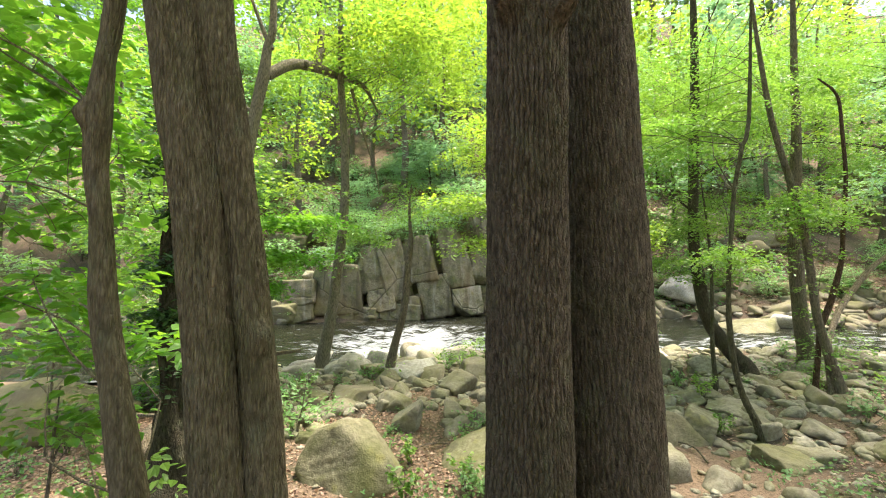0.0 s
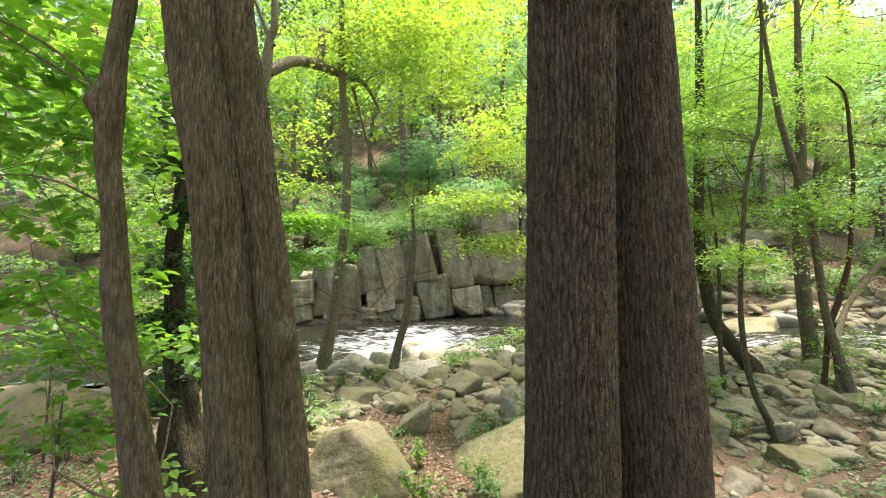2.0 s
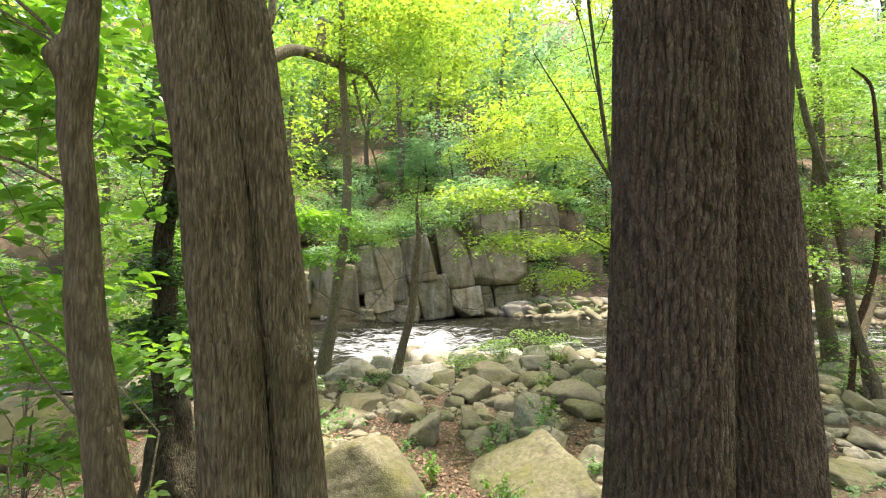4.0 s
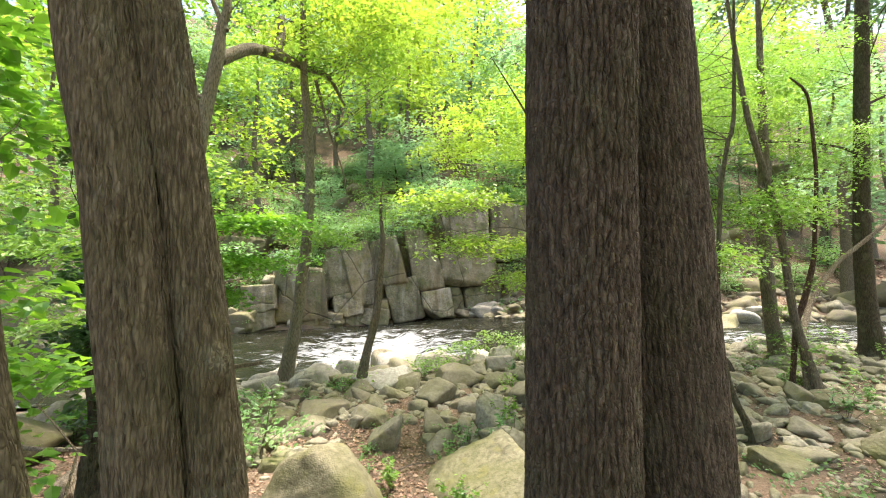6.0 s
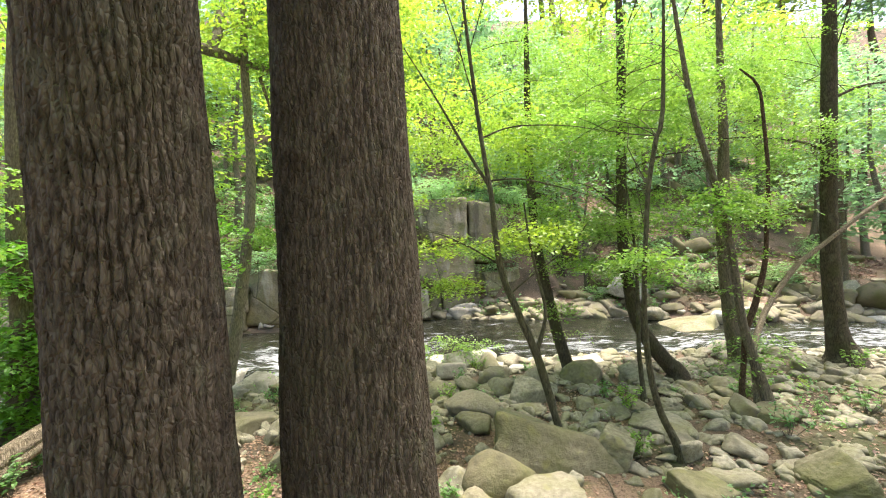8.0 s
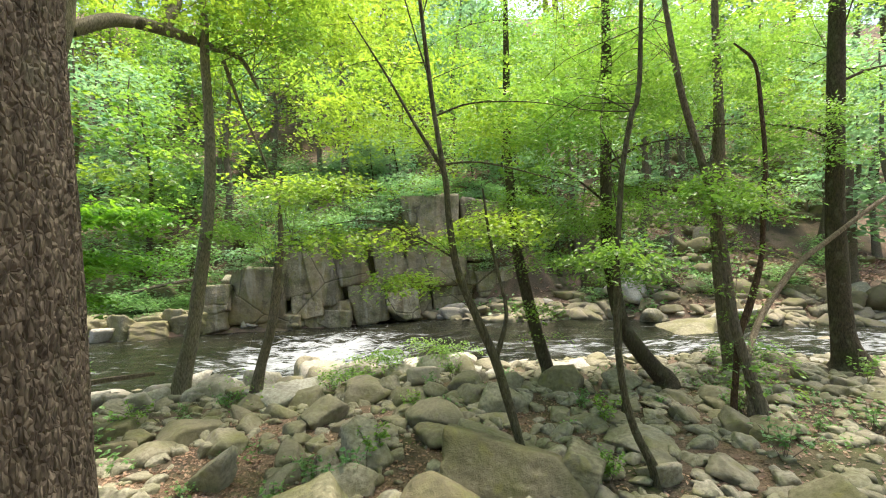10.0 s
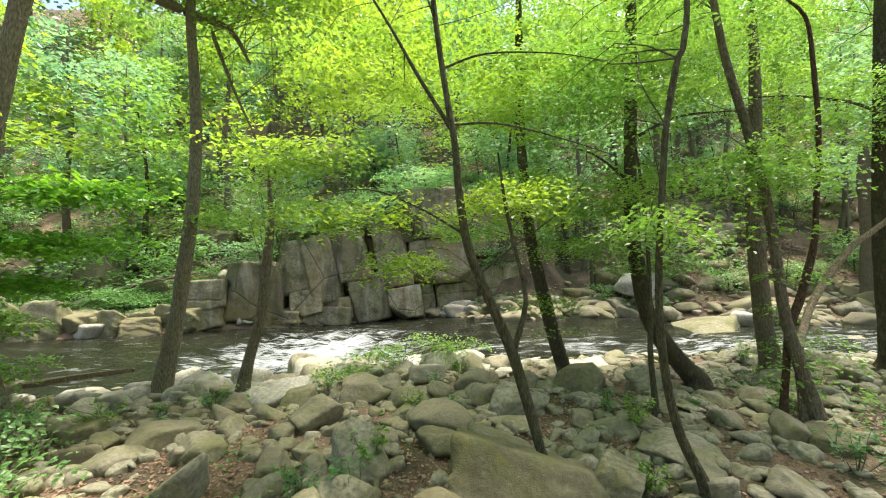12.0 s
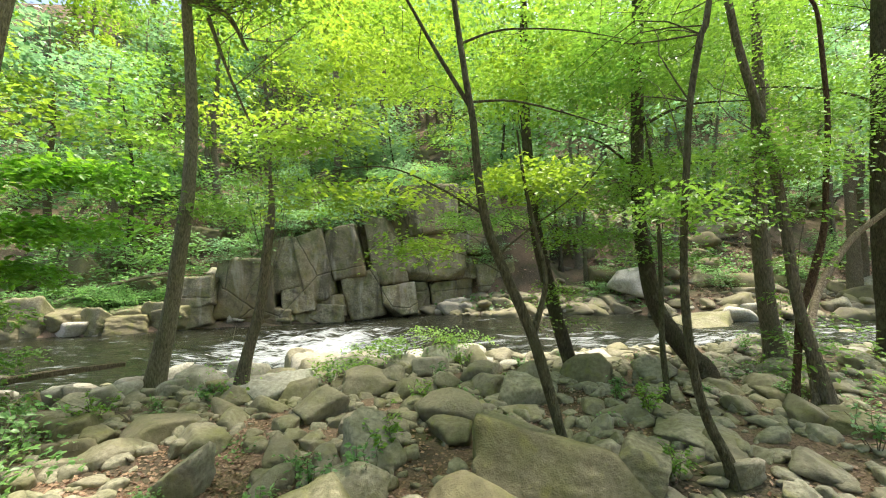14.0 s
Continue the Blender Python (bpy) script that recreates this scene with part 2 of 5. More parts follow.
def fill(name, verts, faces, shade=True):
    """A mesh from an array of places and an array of faces that all have as many corners."""
    me = bpy.data.meshes.new(name)
    verts, faces = np.asarray(verts, np.float32), np.asarray(faces, np.int32)
    n, k = faces.shape
    me.vertices.add(len(verts))
    me.vertices.foreach_set("co", verts.ravel())
    me.loops.add(n * k)
    me.loops.foreach_set("vertex_index", faces.ravel())
    me.polygons.add(n)
    me.polygons.foreach_set("loop_start", np.arange(0, n * k, k, dtype=np.int32))
    me.polygons.foreach_set("use_smooth", np.full(n, shade))
    me.update(calc_edges=True)
    return me


def part(name, me, mat, parent=None, label=""):
    ob = new(name, me)
    if not me.materials:
        me.materials.append(mat)
    if parent:
        ob.parent = parent
    return tagged(ob, label)


def thing(name, place, label, category, group="", kind=""):
    ob = new(name)
    ob.location = place
    return tagged(ob, label, category, group, kind)


def wave(x, y, f, seed):
    """Smooth uneven relief, about -1 to 1, from a few turned sines."""
    r = np.random.RandomState(seed)
    out = 0 * x
    for k in range(5):
        a, ph = r.uniform(0, 6.28, 2)
        q = f * r.uniform(0.6, 1.7)
        out = out + np.sin(q * (np.cos(a) * x + np.sin(a) * y) + ph + 1.3 * np.sin(0.6 * q * (np.sin(a) * x - np.cos(a) * y) + 2 * ph))
    return out / 3.2


# ---- the lie of the land ----
def shore_near(x):
    return np.interp(x, [-60, -12, -4, -1.5, 0, 3, 6, 9, 12, 60], [6.5, 8.0, 8.6, 8.7, 9.6, 9.7, 9.7, 8.9, 8.4, 7.0])


def shore_far(x):
    return np.interp(x, [-60, -9, -6, -3, 0.8, 2.5, 4.5, 8.5, 11, 15, 60], [13.5, 14.6, 15.4, 16.2, 17.2, 16.4, 15.2, 15.6, 13.2, 12.9, 12.0])


def cliff_top(x):
    return np.interp(x, [-7.2, -6.0, -5.0, -3.2, 0, 3.7, 5.6, 6.6, 8.0], [-0.5, 1.0, 1.5, 3.0, 3.9, 4.3, 4.1, 1.6, 0.2])


def water_level(x):
    return -0.56 + 0.2 * smooth(-2.0, 3.5, x)


def land(x, y):
    x, y = np.asarray(x, float), np.asarray(y, float)
    yn, yf = shore_near(x), shore_far(x)
    near = np.interp(y, [-60, -8, -2, 0, 1.9, 4, 6, 8.5], [9.0, 1.2, 0.12, 0, -0.2, -0.36, -0.42, -0.46])
    near = near + (0.015 * np.clip(x, -6, 0) + 0.042 * np.clip(x, 0, 7)) * smooth(3, 6, y)
    near = near + 0.05 * wave(x, y, 1.6, 1) * smooth(1.5, 4, np.abs(y)) + 0.02 * wave(x, y, 5, 2)
    bed = water_level(x) - 0.4
    d = y - yf
    far = np.interp(d, [-1, 0, 2.0, 5, 20, 60, 90, 400], [-0.7, -0.42, 0.15, 1.3, 11.5, 46, 58, 70]) + 0.1 * np.clip(x, 0, 8) * smooth(0, 2, d) * 0.3
    far = far + (0.25 * wave(x, y, 0.8, 3) + 0.08 * wave(x, y, 3, 4)) * smooth(0, 3, d)
    shelf = cliff_top(x) - 0.15 + 0.5 * (d - 2.2)
    far = np.where(d > 0.4, far + (np.maximum(far, shelf) - far) * smooth(1.7, 2.4, d), far)
    k1, k2 = smooth(yn - 0.7, yn + 0.8, y), smooth(yf - 0.9, yf + 0.1, y)
    return near + (bed - near) * k1 + (far - bed) * k2


def steps(*runs):
    return np.concatenate([np.arange(a, b, s) for a, b, s in runs])


def sheet(name, xs, ys, height):
    gx, gy = np.meshgrid(xs, ys)
    v = np.stack([gx, gy, height(gx, gy)], -1).reshape(-1, 3)
    nx, ny = len(xs), len(ys)
    i = (np.arange(ny - 1)[:, None] * nx + np.arange(nx - 1)[None]).ravel()
    return fill(name, v, np.stack([i, i + 1, i + nx + 1, i + nx], -1))


far_out = steps((-600, -60, 60), (-60, -16, 4), (-16, 18, 0.14), (18, 62, 4), (62, 660, 60))
deep = steps((-600, -60, 60), (-60, -4, 4), (-4, 21, 0.13), (21, 40, 0.5), (40, 80, 4), (80, 660, 60))
tagged(part("ground", sheet("ground", far_out, deep, land), SOIL), "brown leaf-littered forest soil with moss patches", "ground", kind="structure")


def water_height(x, y):
    rapid = np.exp(-(((x + 1.0) / 3.0) ** 2 + ((y - 12.2) / 2.6) ** 2)) + 0.6 * np.exp(-(((x - 8.5) / 3.5) ** 2 + ((y - 10.9) / 1.5) ** 2))
    return water_level(x) + 0.02 * wave(x, y, 4, 5) + rapid * (0.09 * wave(x, y, 3.5, 6) + 0.06 * wave(x, y, 9, 7))


def river_sheet():
    xs, k = steps((-300, -14, 6), (-14, 18, 0.1), (18, 300, 6)), np.linspace(0, 1, 110)
    lo, hi = shore_near(xs) - 0.55, shore_far(xs) + 0.25
    gx = np.repeat(xs[None], len(k), 0)
    gy = lo[None] + (hi - lo)[None] * k[:, None]
    v = np.stack([gx, gy, water_height(gx, gy)], -1).reshape(-1, 3)
    nx = len(xs)
    i = (np.arange(len(k) - 1)[:, None] * nx + np.arange(nx - 1)[None]).ravel()
    return fill("water", v, np.stack([i, i + 1, i + nx + 1, i + nx], -1))


tagged(part("water", river_sheet(), WATER), "dark brown river water with white foaming rapids", "river", kind="structure")


# ---- rocks ----
def ball(level):
    bm = bmesh.new()
    bmesh.ops.create_icosphere(bm, subdivisions=level, radius=1)
    v = np.array([p.co[:] for p in bm.verts])
    f = np.array([[p.index for p in q.verts] for q in bm.faces])
    bm.free()
    return v, f


BALLS = {k: ball(k) for k in (2, 4, 5)}


def rock_mesh(name, seed, level=4, planes=13, sharp=14.0, rough=0.025, squash=1.0):
    """A worn block: a ball cut back to random planes, with rounded edges and a rough skin."""
    r = np.random.RandomState(seed)
    u, f = BALLS[level]
    n = r.normal(size=(planes, 3))
    n /= np.linalg.norm(n, axis=1)[:, None]
    reach = r.uniform(0.62, 1.0, planes)
    dots = np.clip(u @ n.T, 0.02, None) / reach
    dots = np.concatenate([dots, np.full((len(u), 1), 0.85)], 1)
    rad = 1 / (dots ** sharp).sum(1) ** (1 / sharp)
    v = u * rad[:, None]
    skin = wave(v[:, 0] + v[:, 2], v[:, 1] - v[:, 2], 5, seed + 50) + 0.5 * wave(v[:, 0] - v[:, 2] * 1.3, v[:, 1] + v[:, 2], 13, seed + 90)
    v = v * (1 + rough * skin)[:, None]
    v[:, 2] *= squash
    return fill(name, v, f)


def block_mesh(name, seed, cuts=3, level=5, sharp=36.0, rough=0.018, jitter=0.09):
    """A squarish broken block with chipped corners."""
    r = np.random.RandomState(seed)
    u, f = BALLS[level]
    n = np.concatenate([np.eye(3), -np.eye(3)]) + r.normal(0, jitter, (6, 3))
    n = np.concatenate([n, r.choice([-1, 1], (cuts, 3)) + r.normal(0, 0.4, (cuts, 3))])
    n /= np.linalg.norm(n, axis=1)[:, None]
    reach = np.concatenate([r.uniform(0.85, 1.0, 6), r.uniform(1.05, 1.4, cuts)])
    dots = np.clip(u @ n.T, 0.02, None) / reach
    v = u / ((dots ** sharp).sum(1) ** (1 / sharp))[:, None]
    skin = wave(v[:, 0] * 1.2 + v[:, 2] * 0.4, v[:, 1] + v[:, 2], 5, seed) + 0.6 * wave(v[:, 0] + v[:, 1], v[:, 2] * 1.6, 14, seed + 5)
    return fill(name, v * (1 + rough * skin)[:, None], f)


ROCKS = [rock_mesh("boulder", 100 + k, planes=6 + k % 5, sharp=20 + 6 * (k % 4), rough=0.035) if k % 4 == 3 else block_mesh("boulder", 100 + k, 7, 4, 44.0, 0.028, 0.34) for k in range(14)]
for k, me in enumerate(ROCKS):
    me.materials.append((STONE, STONE, STONE_MOSSY, STONE)[k % 4])
PALE = [block_mesh("boulder", 300 + k, 6, 4, 22.0, 0.03, 0.3) for k in range(6)]
for me in PALE:
    me.materials.append(STONE_PALE)
MOSSY = [block_mesh("boulder", 410 + k, 5, 5, 26.0, 0.035, 0.2) for k in range(6)]
for k in (0, 1, 3):
    MOSSY[k] = rock_mesh("boulder", 455 + 3 * k, planes=9, sharp=34.0, level=5, rough=0.03)
for me in MOSSY:
    me.materials.append(STONE_MOSSY)


BALLS[3] = ball(3)
SMALL = [block_mesh("boulder", 200 + k, 7, 3, 44.0, 0.03, 0.34) for k in range(14)]
for k, me in enumerate(SMALL):
    me.materials.append((STONE, STONE_MOSSY, STONE, STONE)[k % 4])
SMALL_PALE = [block_mesh("boulder", 240 + k, 7, 3, 30.0, 0.03, 0.34) for k in range(6)]
for me in SMALL_PALE:
    me.materials.append(STONE_PALE)


def rock(me, x, y, w, d, h, turn=0, tip=0, sink=0.3, label="grey worn boulder lying on the river bank", name="boulder", group="river bank boulders"):
    z = float(land(x, y))
    ob = new(name, me)
    ob.matrix_world = pose(x, y, z + h * (0.5 - sink), tip, 0.6 * tip, turn) @ Matrix.Diagonal((w * 0.5, d * 0.5, h * 0.52, 1))
    return tagged(ob, label, "boulder", group)

# ---- trees: trunks, limbs, leaves ----
def curve_points(ctrl, step, fine_to=None):
    """A smooth line through rows of x, y, z, radius."""
    c = np.asarray(ctrl, float)
    if len(c) == 2:
        c = np.stack([c[0], (c[0] + c[1]) / 2, c[1]])
    p = np.concatenate([[2 * c[0] - c[1]], c, [2 * c[-1] - c[-2]]])
    out = []
    for i in range(1, len(p) - 2):
        long = np.linalg.norm(p[i + 1, :3] - p[i, :3])
        n = max(2, int(long / (step if fine_to is None or p[i, 2] < fine_to else 0.15)))
        t = np.linspace(0, 1, n, endpoint=False)[:, None]
        a, b, cc, d = p[i - 1], p[i], p[i + 1], p[i + 2]
        out.append(0.5 * (2 * b + (cc - a) * t + (2 * a - 5 * b + 4 * cc - d) * t**2 + (3 * b - a - 3 * cc + d) * t**3))
    out.append(c[-1:])
    q = np.concatenate(out)
    q[:, 3] = np.maximum(q[:, 3], 0.002)
    return q


def tube(ctrl, sides, step, fine_to=None):
    """Verts (rings x sides x 3), outward directions, faces."""
    q = curve_points(ctrl, step, fine_to)
    t = np.gradient(q[:, :3], axis=0)
    t /= np.linalg.norm(t, axis=1)[:, None] + 1e-9
    ref = np.where(np.abs(t[:, 1:2]) > 0.9, [[1.0, 0, 0]], [[0, 1.0, 0]])
    e1 = np.cross(ref, t)
    e1 /= np.linalg.norm(e1, axis=1)[:, None] + 1e-9
    e2 = np.cross(t, e1)
    a = np.linspace(0, 2 * np.pi, sides, endpoint=False)
    out = np.cos(a)[None, :, None] * e1[:, None] + np.sin(a)[None, :, None] * e2[:, None]
    v = q[:, None, :3] + out * q[:, None, 3:]
    m = len(q)
    i, j = np.meshgrid(np.arange(m - 1), np.arange(sides), indexing="ij")
    k = (j + 1) % sides
    f = np.stack([i * sides + j, i * sides + k, (i + 1) * sides + k, (i + 1) * sides + j], -1).reshape(-1, 4)
    return v, out, f, q


def joined(name, tubes):
    vs, fs, n = [], [], 0
    for v, f in tubes:
        vs.append(v)
        fs.append(f + n)
        n += len(v)
    return fill(name, np.concatenate(vs), np.concatenate(fs))


def trunk_mesh(name, ctrl, sides=20, step=0.08, relief=0.03, seed=0, knots=(), ridges=0.0, plate=0.03, flare=1.5):
    """A trunk down into the soil, with root flare, swellings, knots and, where asked, furrowed bark."""
    c = [list(p) for p in ctrl]
    gx, gy, gz, gr = c[0]
    g = float(land(gx, gy))
    if gz > g + 0.15:
        lean = (c[1][0] - gx) / max(c[1][2] - gz, 0.1)
        c.insert(0, [gx - lean * (gz - g) * 0.6, gy, g - 0.02, gr * 1.08])
    b = c[0]
    c[0] = [b[0], b[1], g + 0.1, b[3] * 1.15]
    c.insert(0, [b[0], b[1], g - 0.25, b[3] * flare * 1.3])
    v, out, f, q = tube(c, sides, step, 2.9 if ridges else None)
    m = len(q)
    a = np.linspace(0, 2 * np.pi, sides, endpoint=False)[None]
    z = q[:, 2:3]
    amount = relief * (0.6 * np.sin(2 * a + 1.7 * z + seed) + 0.5 * np.sin(3 * a - 1.1 * z + 2 * seed) + 0.4 * np.sin(5 * a + 3.1 * z) + 0.5 * np.sin(9 * z + 2 * np.sin(a + seed)))
    root = np.exp(-np.clip(z - g, 0, 9) / 0.14)
    amount = amount + root * 0.35 * (0.5 + 0.5 * np.sin(4 * a + seed)) ** 2
    v = v + out * (amount * q[:, 3:4])[..., None]
    if ridges:
        n = round(2 * np.pi * float(np.median(q[:, 3])) / plate)
        bend = 0.32 * np.sin(5 * z + 2 * a + seed) + 0.22 * np.sin(14 * z - 5 * a + 2 * seed) + 0.13 * np.sin(37 * z + 9 * a) + 0.08 * np.sin(83 * z + 17 * a)
        u = n * a / (2 * np.pi) + bend
        col = np.floor(u)
        fu = u - col
        col = col % n

        def chance(p, r, salt):
            return np.modf(np.abs(np.sin(p * 12.9898 + r * 78.233 + salt + seed) * 43758.5453))[0]

        w = z / (plate * 2.8) + 3 * chance(col, 0, 1) + 0.2 * np.sin(n * a)
        row = np.floor(w)
        fw = w - row
        lift, here = chance(col, row, 2), chance(col, row, 3)
        side = np.minimum(fu, 1 - fu)
        gap = 0.16 + 0.10 * np.sin(6 * z + 9 * chance(col, 0, 4))
        furrow = np.clip(side / np.maximum(gap, 0.05), 0, 1)
        furrow = furrow * furrow * (3 - 2 * furrow)
        crack = np.clip(np.minimum(fw, 1 - fw) / 0.15, 0, 1)
        crack = 1 - (1 - crack) * np.where(here > 0.3, 0.7, 0.05)
        deep = furrow * crack * (0.66 + 0.2 * lift + 0.22 * (1 - fw) * here)
        v = v + out * (ridges * (deep - 1))[..., None]
    flat = v.reshape(-1, 3)
    for kx, ky, kz, size, push in knots:
        d = np.linalg.norm((flat - (kx, ky, kz)) * (1, 1, 0.8), axis=1) / size
        flat = flat + out.reshape(-1, 3) * (push * np.exp(-d * d))[:, None]
    return fill(name, flat, f)


def leaf_array(p, d, n, size, fine=True, fold=0.25, width=0.33):
    """Leaves folded along the midrib. p: stalks, d: ways to the tip, n: upper sides, size: lengths."""
    d = d / (np.linalg.norm(d, axis=1)[:, None] + 1e-9)
    s = np.cross(n, d)
    s /= np.linalg.norm(s, axis=1)[:, None] + 1e-9
    n = np.cross(d, s)
    L = size[:, None]
    up = n * L * fold * width
    if fine:
        cols = [p, p + L * (0.3 * d + width * s) + up, p + L * (0.7 * d + 0.75 * width * s) + 0.6 * up, p + L * d - 0.1 * L * n,
                p + L * (0.7 * d - 0.75 * width * s) + 0.6 * up, p + L * (0.3 * d - width * s) + up]
        quads = ((0, 5, 4, 3), (0, 3, 2, 1))
    else:
        cols = [p, p + L * (0.45 * d + width * s) + up, p + L * d, p + L * (0.45 * d - width * s) + up]
        quads = ((0, 3, 2), (0, 2, 1))
    v = np.stack(cols, 1)
    k = v.shape[1]
    i = np.arange(len(p))[:, None] * k
    f = np.stack([i + np.array(q)[None] for q in quads], 1).reshape(-1, len(quads[0]))
    return v.reshape(-1, 3), f


def spray_leaves(centres, rng, per=40, reach=0.45, size=0.07, flat=0.34, droop=0.25):
    """Flat fans of leaves, the way beech and hornbeam twigs hold them."""
    m = len(centres)
    a = rng.uniform(0, 2 * np.pi, m)
    ahead = np.stack([np.cos(a), np.sin(a), rng.normal(0, 0.15, m)], 1)
    side = np.stack([-np.sin(a), np.cos(a), rng.normal(0, 0.15, m)], 1)
    i = np.repeat(np.arange(m), per)
    s, w = rng.uniform(-1, 1, m * per), rng.uniform(-1, 1, m * per)
    w = w * (1.0 - 0.55 * np.abs(s))
    p = centres[i] + reach * (s[:, None] * ahead[i] + 0.7 * w[:, None] * side[i])
    p[:, 2] += -droop * reach * (s**2 + w**2) + rng.normal(0, 0.10 * reach, m * per)
    d = ahead[i] + np.sign(w)[:, None] * side[i] * rng.uniform(0.5, 1.4, (m * per, 1)) + rng.normal(0, 0.35, (m * per, 3))
    d[:, 2] -= 0.25
    n = np.array([[0, 0, 1.0]]) + rng.normal(0, flat, (m * per, 3))
    return p, d, n, size * rng.uniform(0.6, 1.25, m * per)


def blobs(rng, regions):
    """Spray centres in flattened clouds; a region is x, y, z, three half widths, how many."""
    out = []
    for x, y, z, rx, ry, rz, k in regions:
        u = rng.normal(size=(int(k), 3))
        u /= np.linalg.norm(u, axis=1)[:, None]
        u *= rng.uniform(0.1, 1, (int(k), 1)) ** 0.5
        c = np.array([[x, y, z]]) + u * (rx, ry, rz)
        if rz > 0.3:
            tier = 0.42 if rz < 2 else 0.6
            c[:, 2] = np.round(c[:, 2] / tier) * tier + rng.normal(0, 0.07, len(c)) + 0.12 * np.sin(1.7 * c[:, 0] + 1.1 * c[:, 1])
        out.append(c)
    return np.concatenate(out)


def twig(rng, a, b, r0, r1, sag=0.12):
    a, b = np.array(a, float), np.array(b, float)
    mid = []
    for t in (0.35, 0.7):
        q = a + (b - a) * t + rng.normal(0, 0.06, 3) * np.linalg.norm(b - a)
        q[2] += sag * np.linalg.norm(b - a) * t * (1 - t) * 2
        mid.append(q)
    pts = [(*a, r0), (*mid[0], r0 + (r1 - r0) * 0.4), (*mid[1], r0 + (r1 - r0) * 0.75), (*b, r1)]
    v, _, f, _ = tube(pts, 5, 0.3)
    return v.reshape(-1, 3), f


def tree(label, name, ctrl, mat, regions=(), limbs=(), leaf=None, per=84, reach=0.45, size=0.051, seed=1, sides=16, step=0.1, twigs=24, fine=True,
         knots=(), ridges=0.0, plate=0.03, relief=0.04, group="", flare=1.5, category="tree", dense=2.4):
    rng = np.random.RandomState(seed)
    top = thing(name, (0, 0, 0), label, category, group)
    part("trunk", trunk_mesh("trunk", ctrl, sides, step, relief, seed, knots, ridges, plate, flare), mat, top)
    for line in limbs:
        v, _, f, _ = tube(line, 9, 0.1)
        part("branch", fill("branch", v.reshape(-1, 3), f), mat, top)
    if regions:
        c = blobs(rng, [(*q[:6], q[6] * dense) for q in regions])
        spine = np.concatenate([curve_points(ctrl, 0.2)] + [curve_points(l, 0.2) for l in limbs])
        tw = []
        pick = rng.choice(len(c), min(twigs, len(c)), replace=False)
        for i in pick:
            some = spine[rng.choice(len(spine), max(3, len(spine) // 6), replace=False)]
            low = some[np.argmin(np.linalg.norm((some[:, :3] - (c[i] - (0, 0, 0.1 + 0.5 * rng.rand()))) * (1, 1, 1.3), axis=1))]
            r = min(0.35 * low[3], (0.0014 + 0.0022 * rng.rand()) * np.linalg.norm(c[i] - low[:3]) + 0.003)
            tw.append(twig(rng, low[:3], c[i], r, 0.002))
        if tw:
            tagged(part("branchwork", joined("branchwork", tw), mat, top), kind="stuff")
        v, f = leaf_array(*spray_leaves(c, rng, per, reach, size), fine=fine)
        tagged(part("crown", fill("crown", v, f, False), leaf or LEAF, top), kind="stuff")
    return top

def line(y, *pts):
    return [(x, y, z, r) for x, z, r in pts]


# ---- the near trees on the path's edge ----
# Crowns at z 8 to 10 are out of view, added partly as shade.
tree("two close brown trunks joined at the foot, the thicker one", "tree", line(1.73, (-0.884, 0.35, 0.120), (-0.923, 0.73, 0.113), (-0.961, 1.15, 0.109), (-1.028, 1.85, 0.104), (-1.105, 2.34, 0.101), (-1.182, 2.83, 0.098), (-1.221, 3.14, 0.097), (-1.346, 4.10, 0.091), (-1.538, 6.79, 0.067), (-1.634, 9.68, 0.019)),
     BARK_BROWN, [(-1.7, 1.8, 8.2, 2.2, 2.0, 2.2, 90)], seed=2, sides=140, step=0.02, relief=0.05, ridges=0.010, plate=0.022, knots=[(-0.97, 1.61, 1.88, 0.05, 0.025), (-1.04, 1.62, 2.35, 0.04, 0.014)], per=35, size=0.09, twigs=30)
tree("brown trunk growing behind another trunk, with a knot", "tree", line(1.8, (-0.735, 0.30, 0.120), (-0.775, 0.70, 0.107), (-0.803, 1.13, 0.092), (-0.826, 1.37, 0.086), (-0.886, 1.86, 0.079), (-0.961, 2.36, 0.082), (-1.035, 2.87, 0.086), (-1.119, 4.03, 0.078), (-0.933, 6.64, 0.050), (-0.839, 8.51, 0.027)),
     BARK_BROWN, [(-0.4, 2.6, 8.5, 1.6, 1.6, 1.6, 50)], seed=3, sides=110, step=0.016, relief=0.06, ridges=0.010, plate=0.022, knots=[(-0.765, 1.74, 1.38, 0.045, 0.035)], per=35, size=0.09, twigs=20)
tree("tall straight trunk with deeply furrowed dark bark", "tree", [(0.355, 1.728, 0.10, 0.190), (0.341, 1.650, 0.83, 0.180), (0.323, 1.558, 1.70, 0.157), (0.309, 1.483, 2.40, 0.148), (0.294, 1.403, 3.15, 0.138), (0.280, 1.310, 4.50, 0.115), (0.200, 1.300, 8.00, 0.090), (0.100, 1.300, 11.00, 0.030)],
     BARK_RIDGED, [(0.2, 1.6, 10, 2.6, 2.4, 2.2, 110)], seed=4, sides=320, step=0.011, relief=0.02, ridges=0.013, plate=0.020, knots=[(0.21, 1.34, 2.58, 0.04, 0.075), (0.39, 1.34, 2.56, 0.04, 0.085)], per=35, size=0.09, twigs=30)
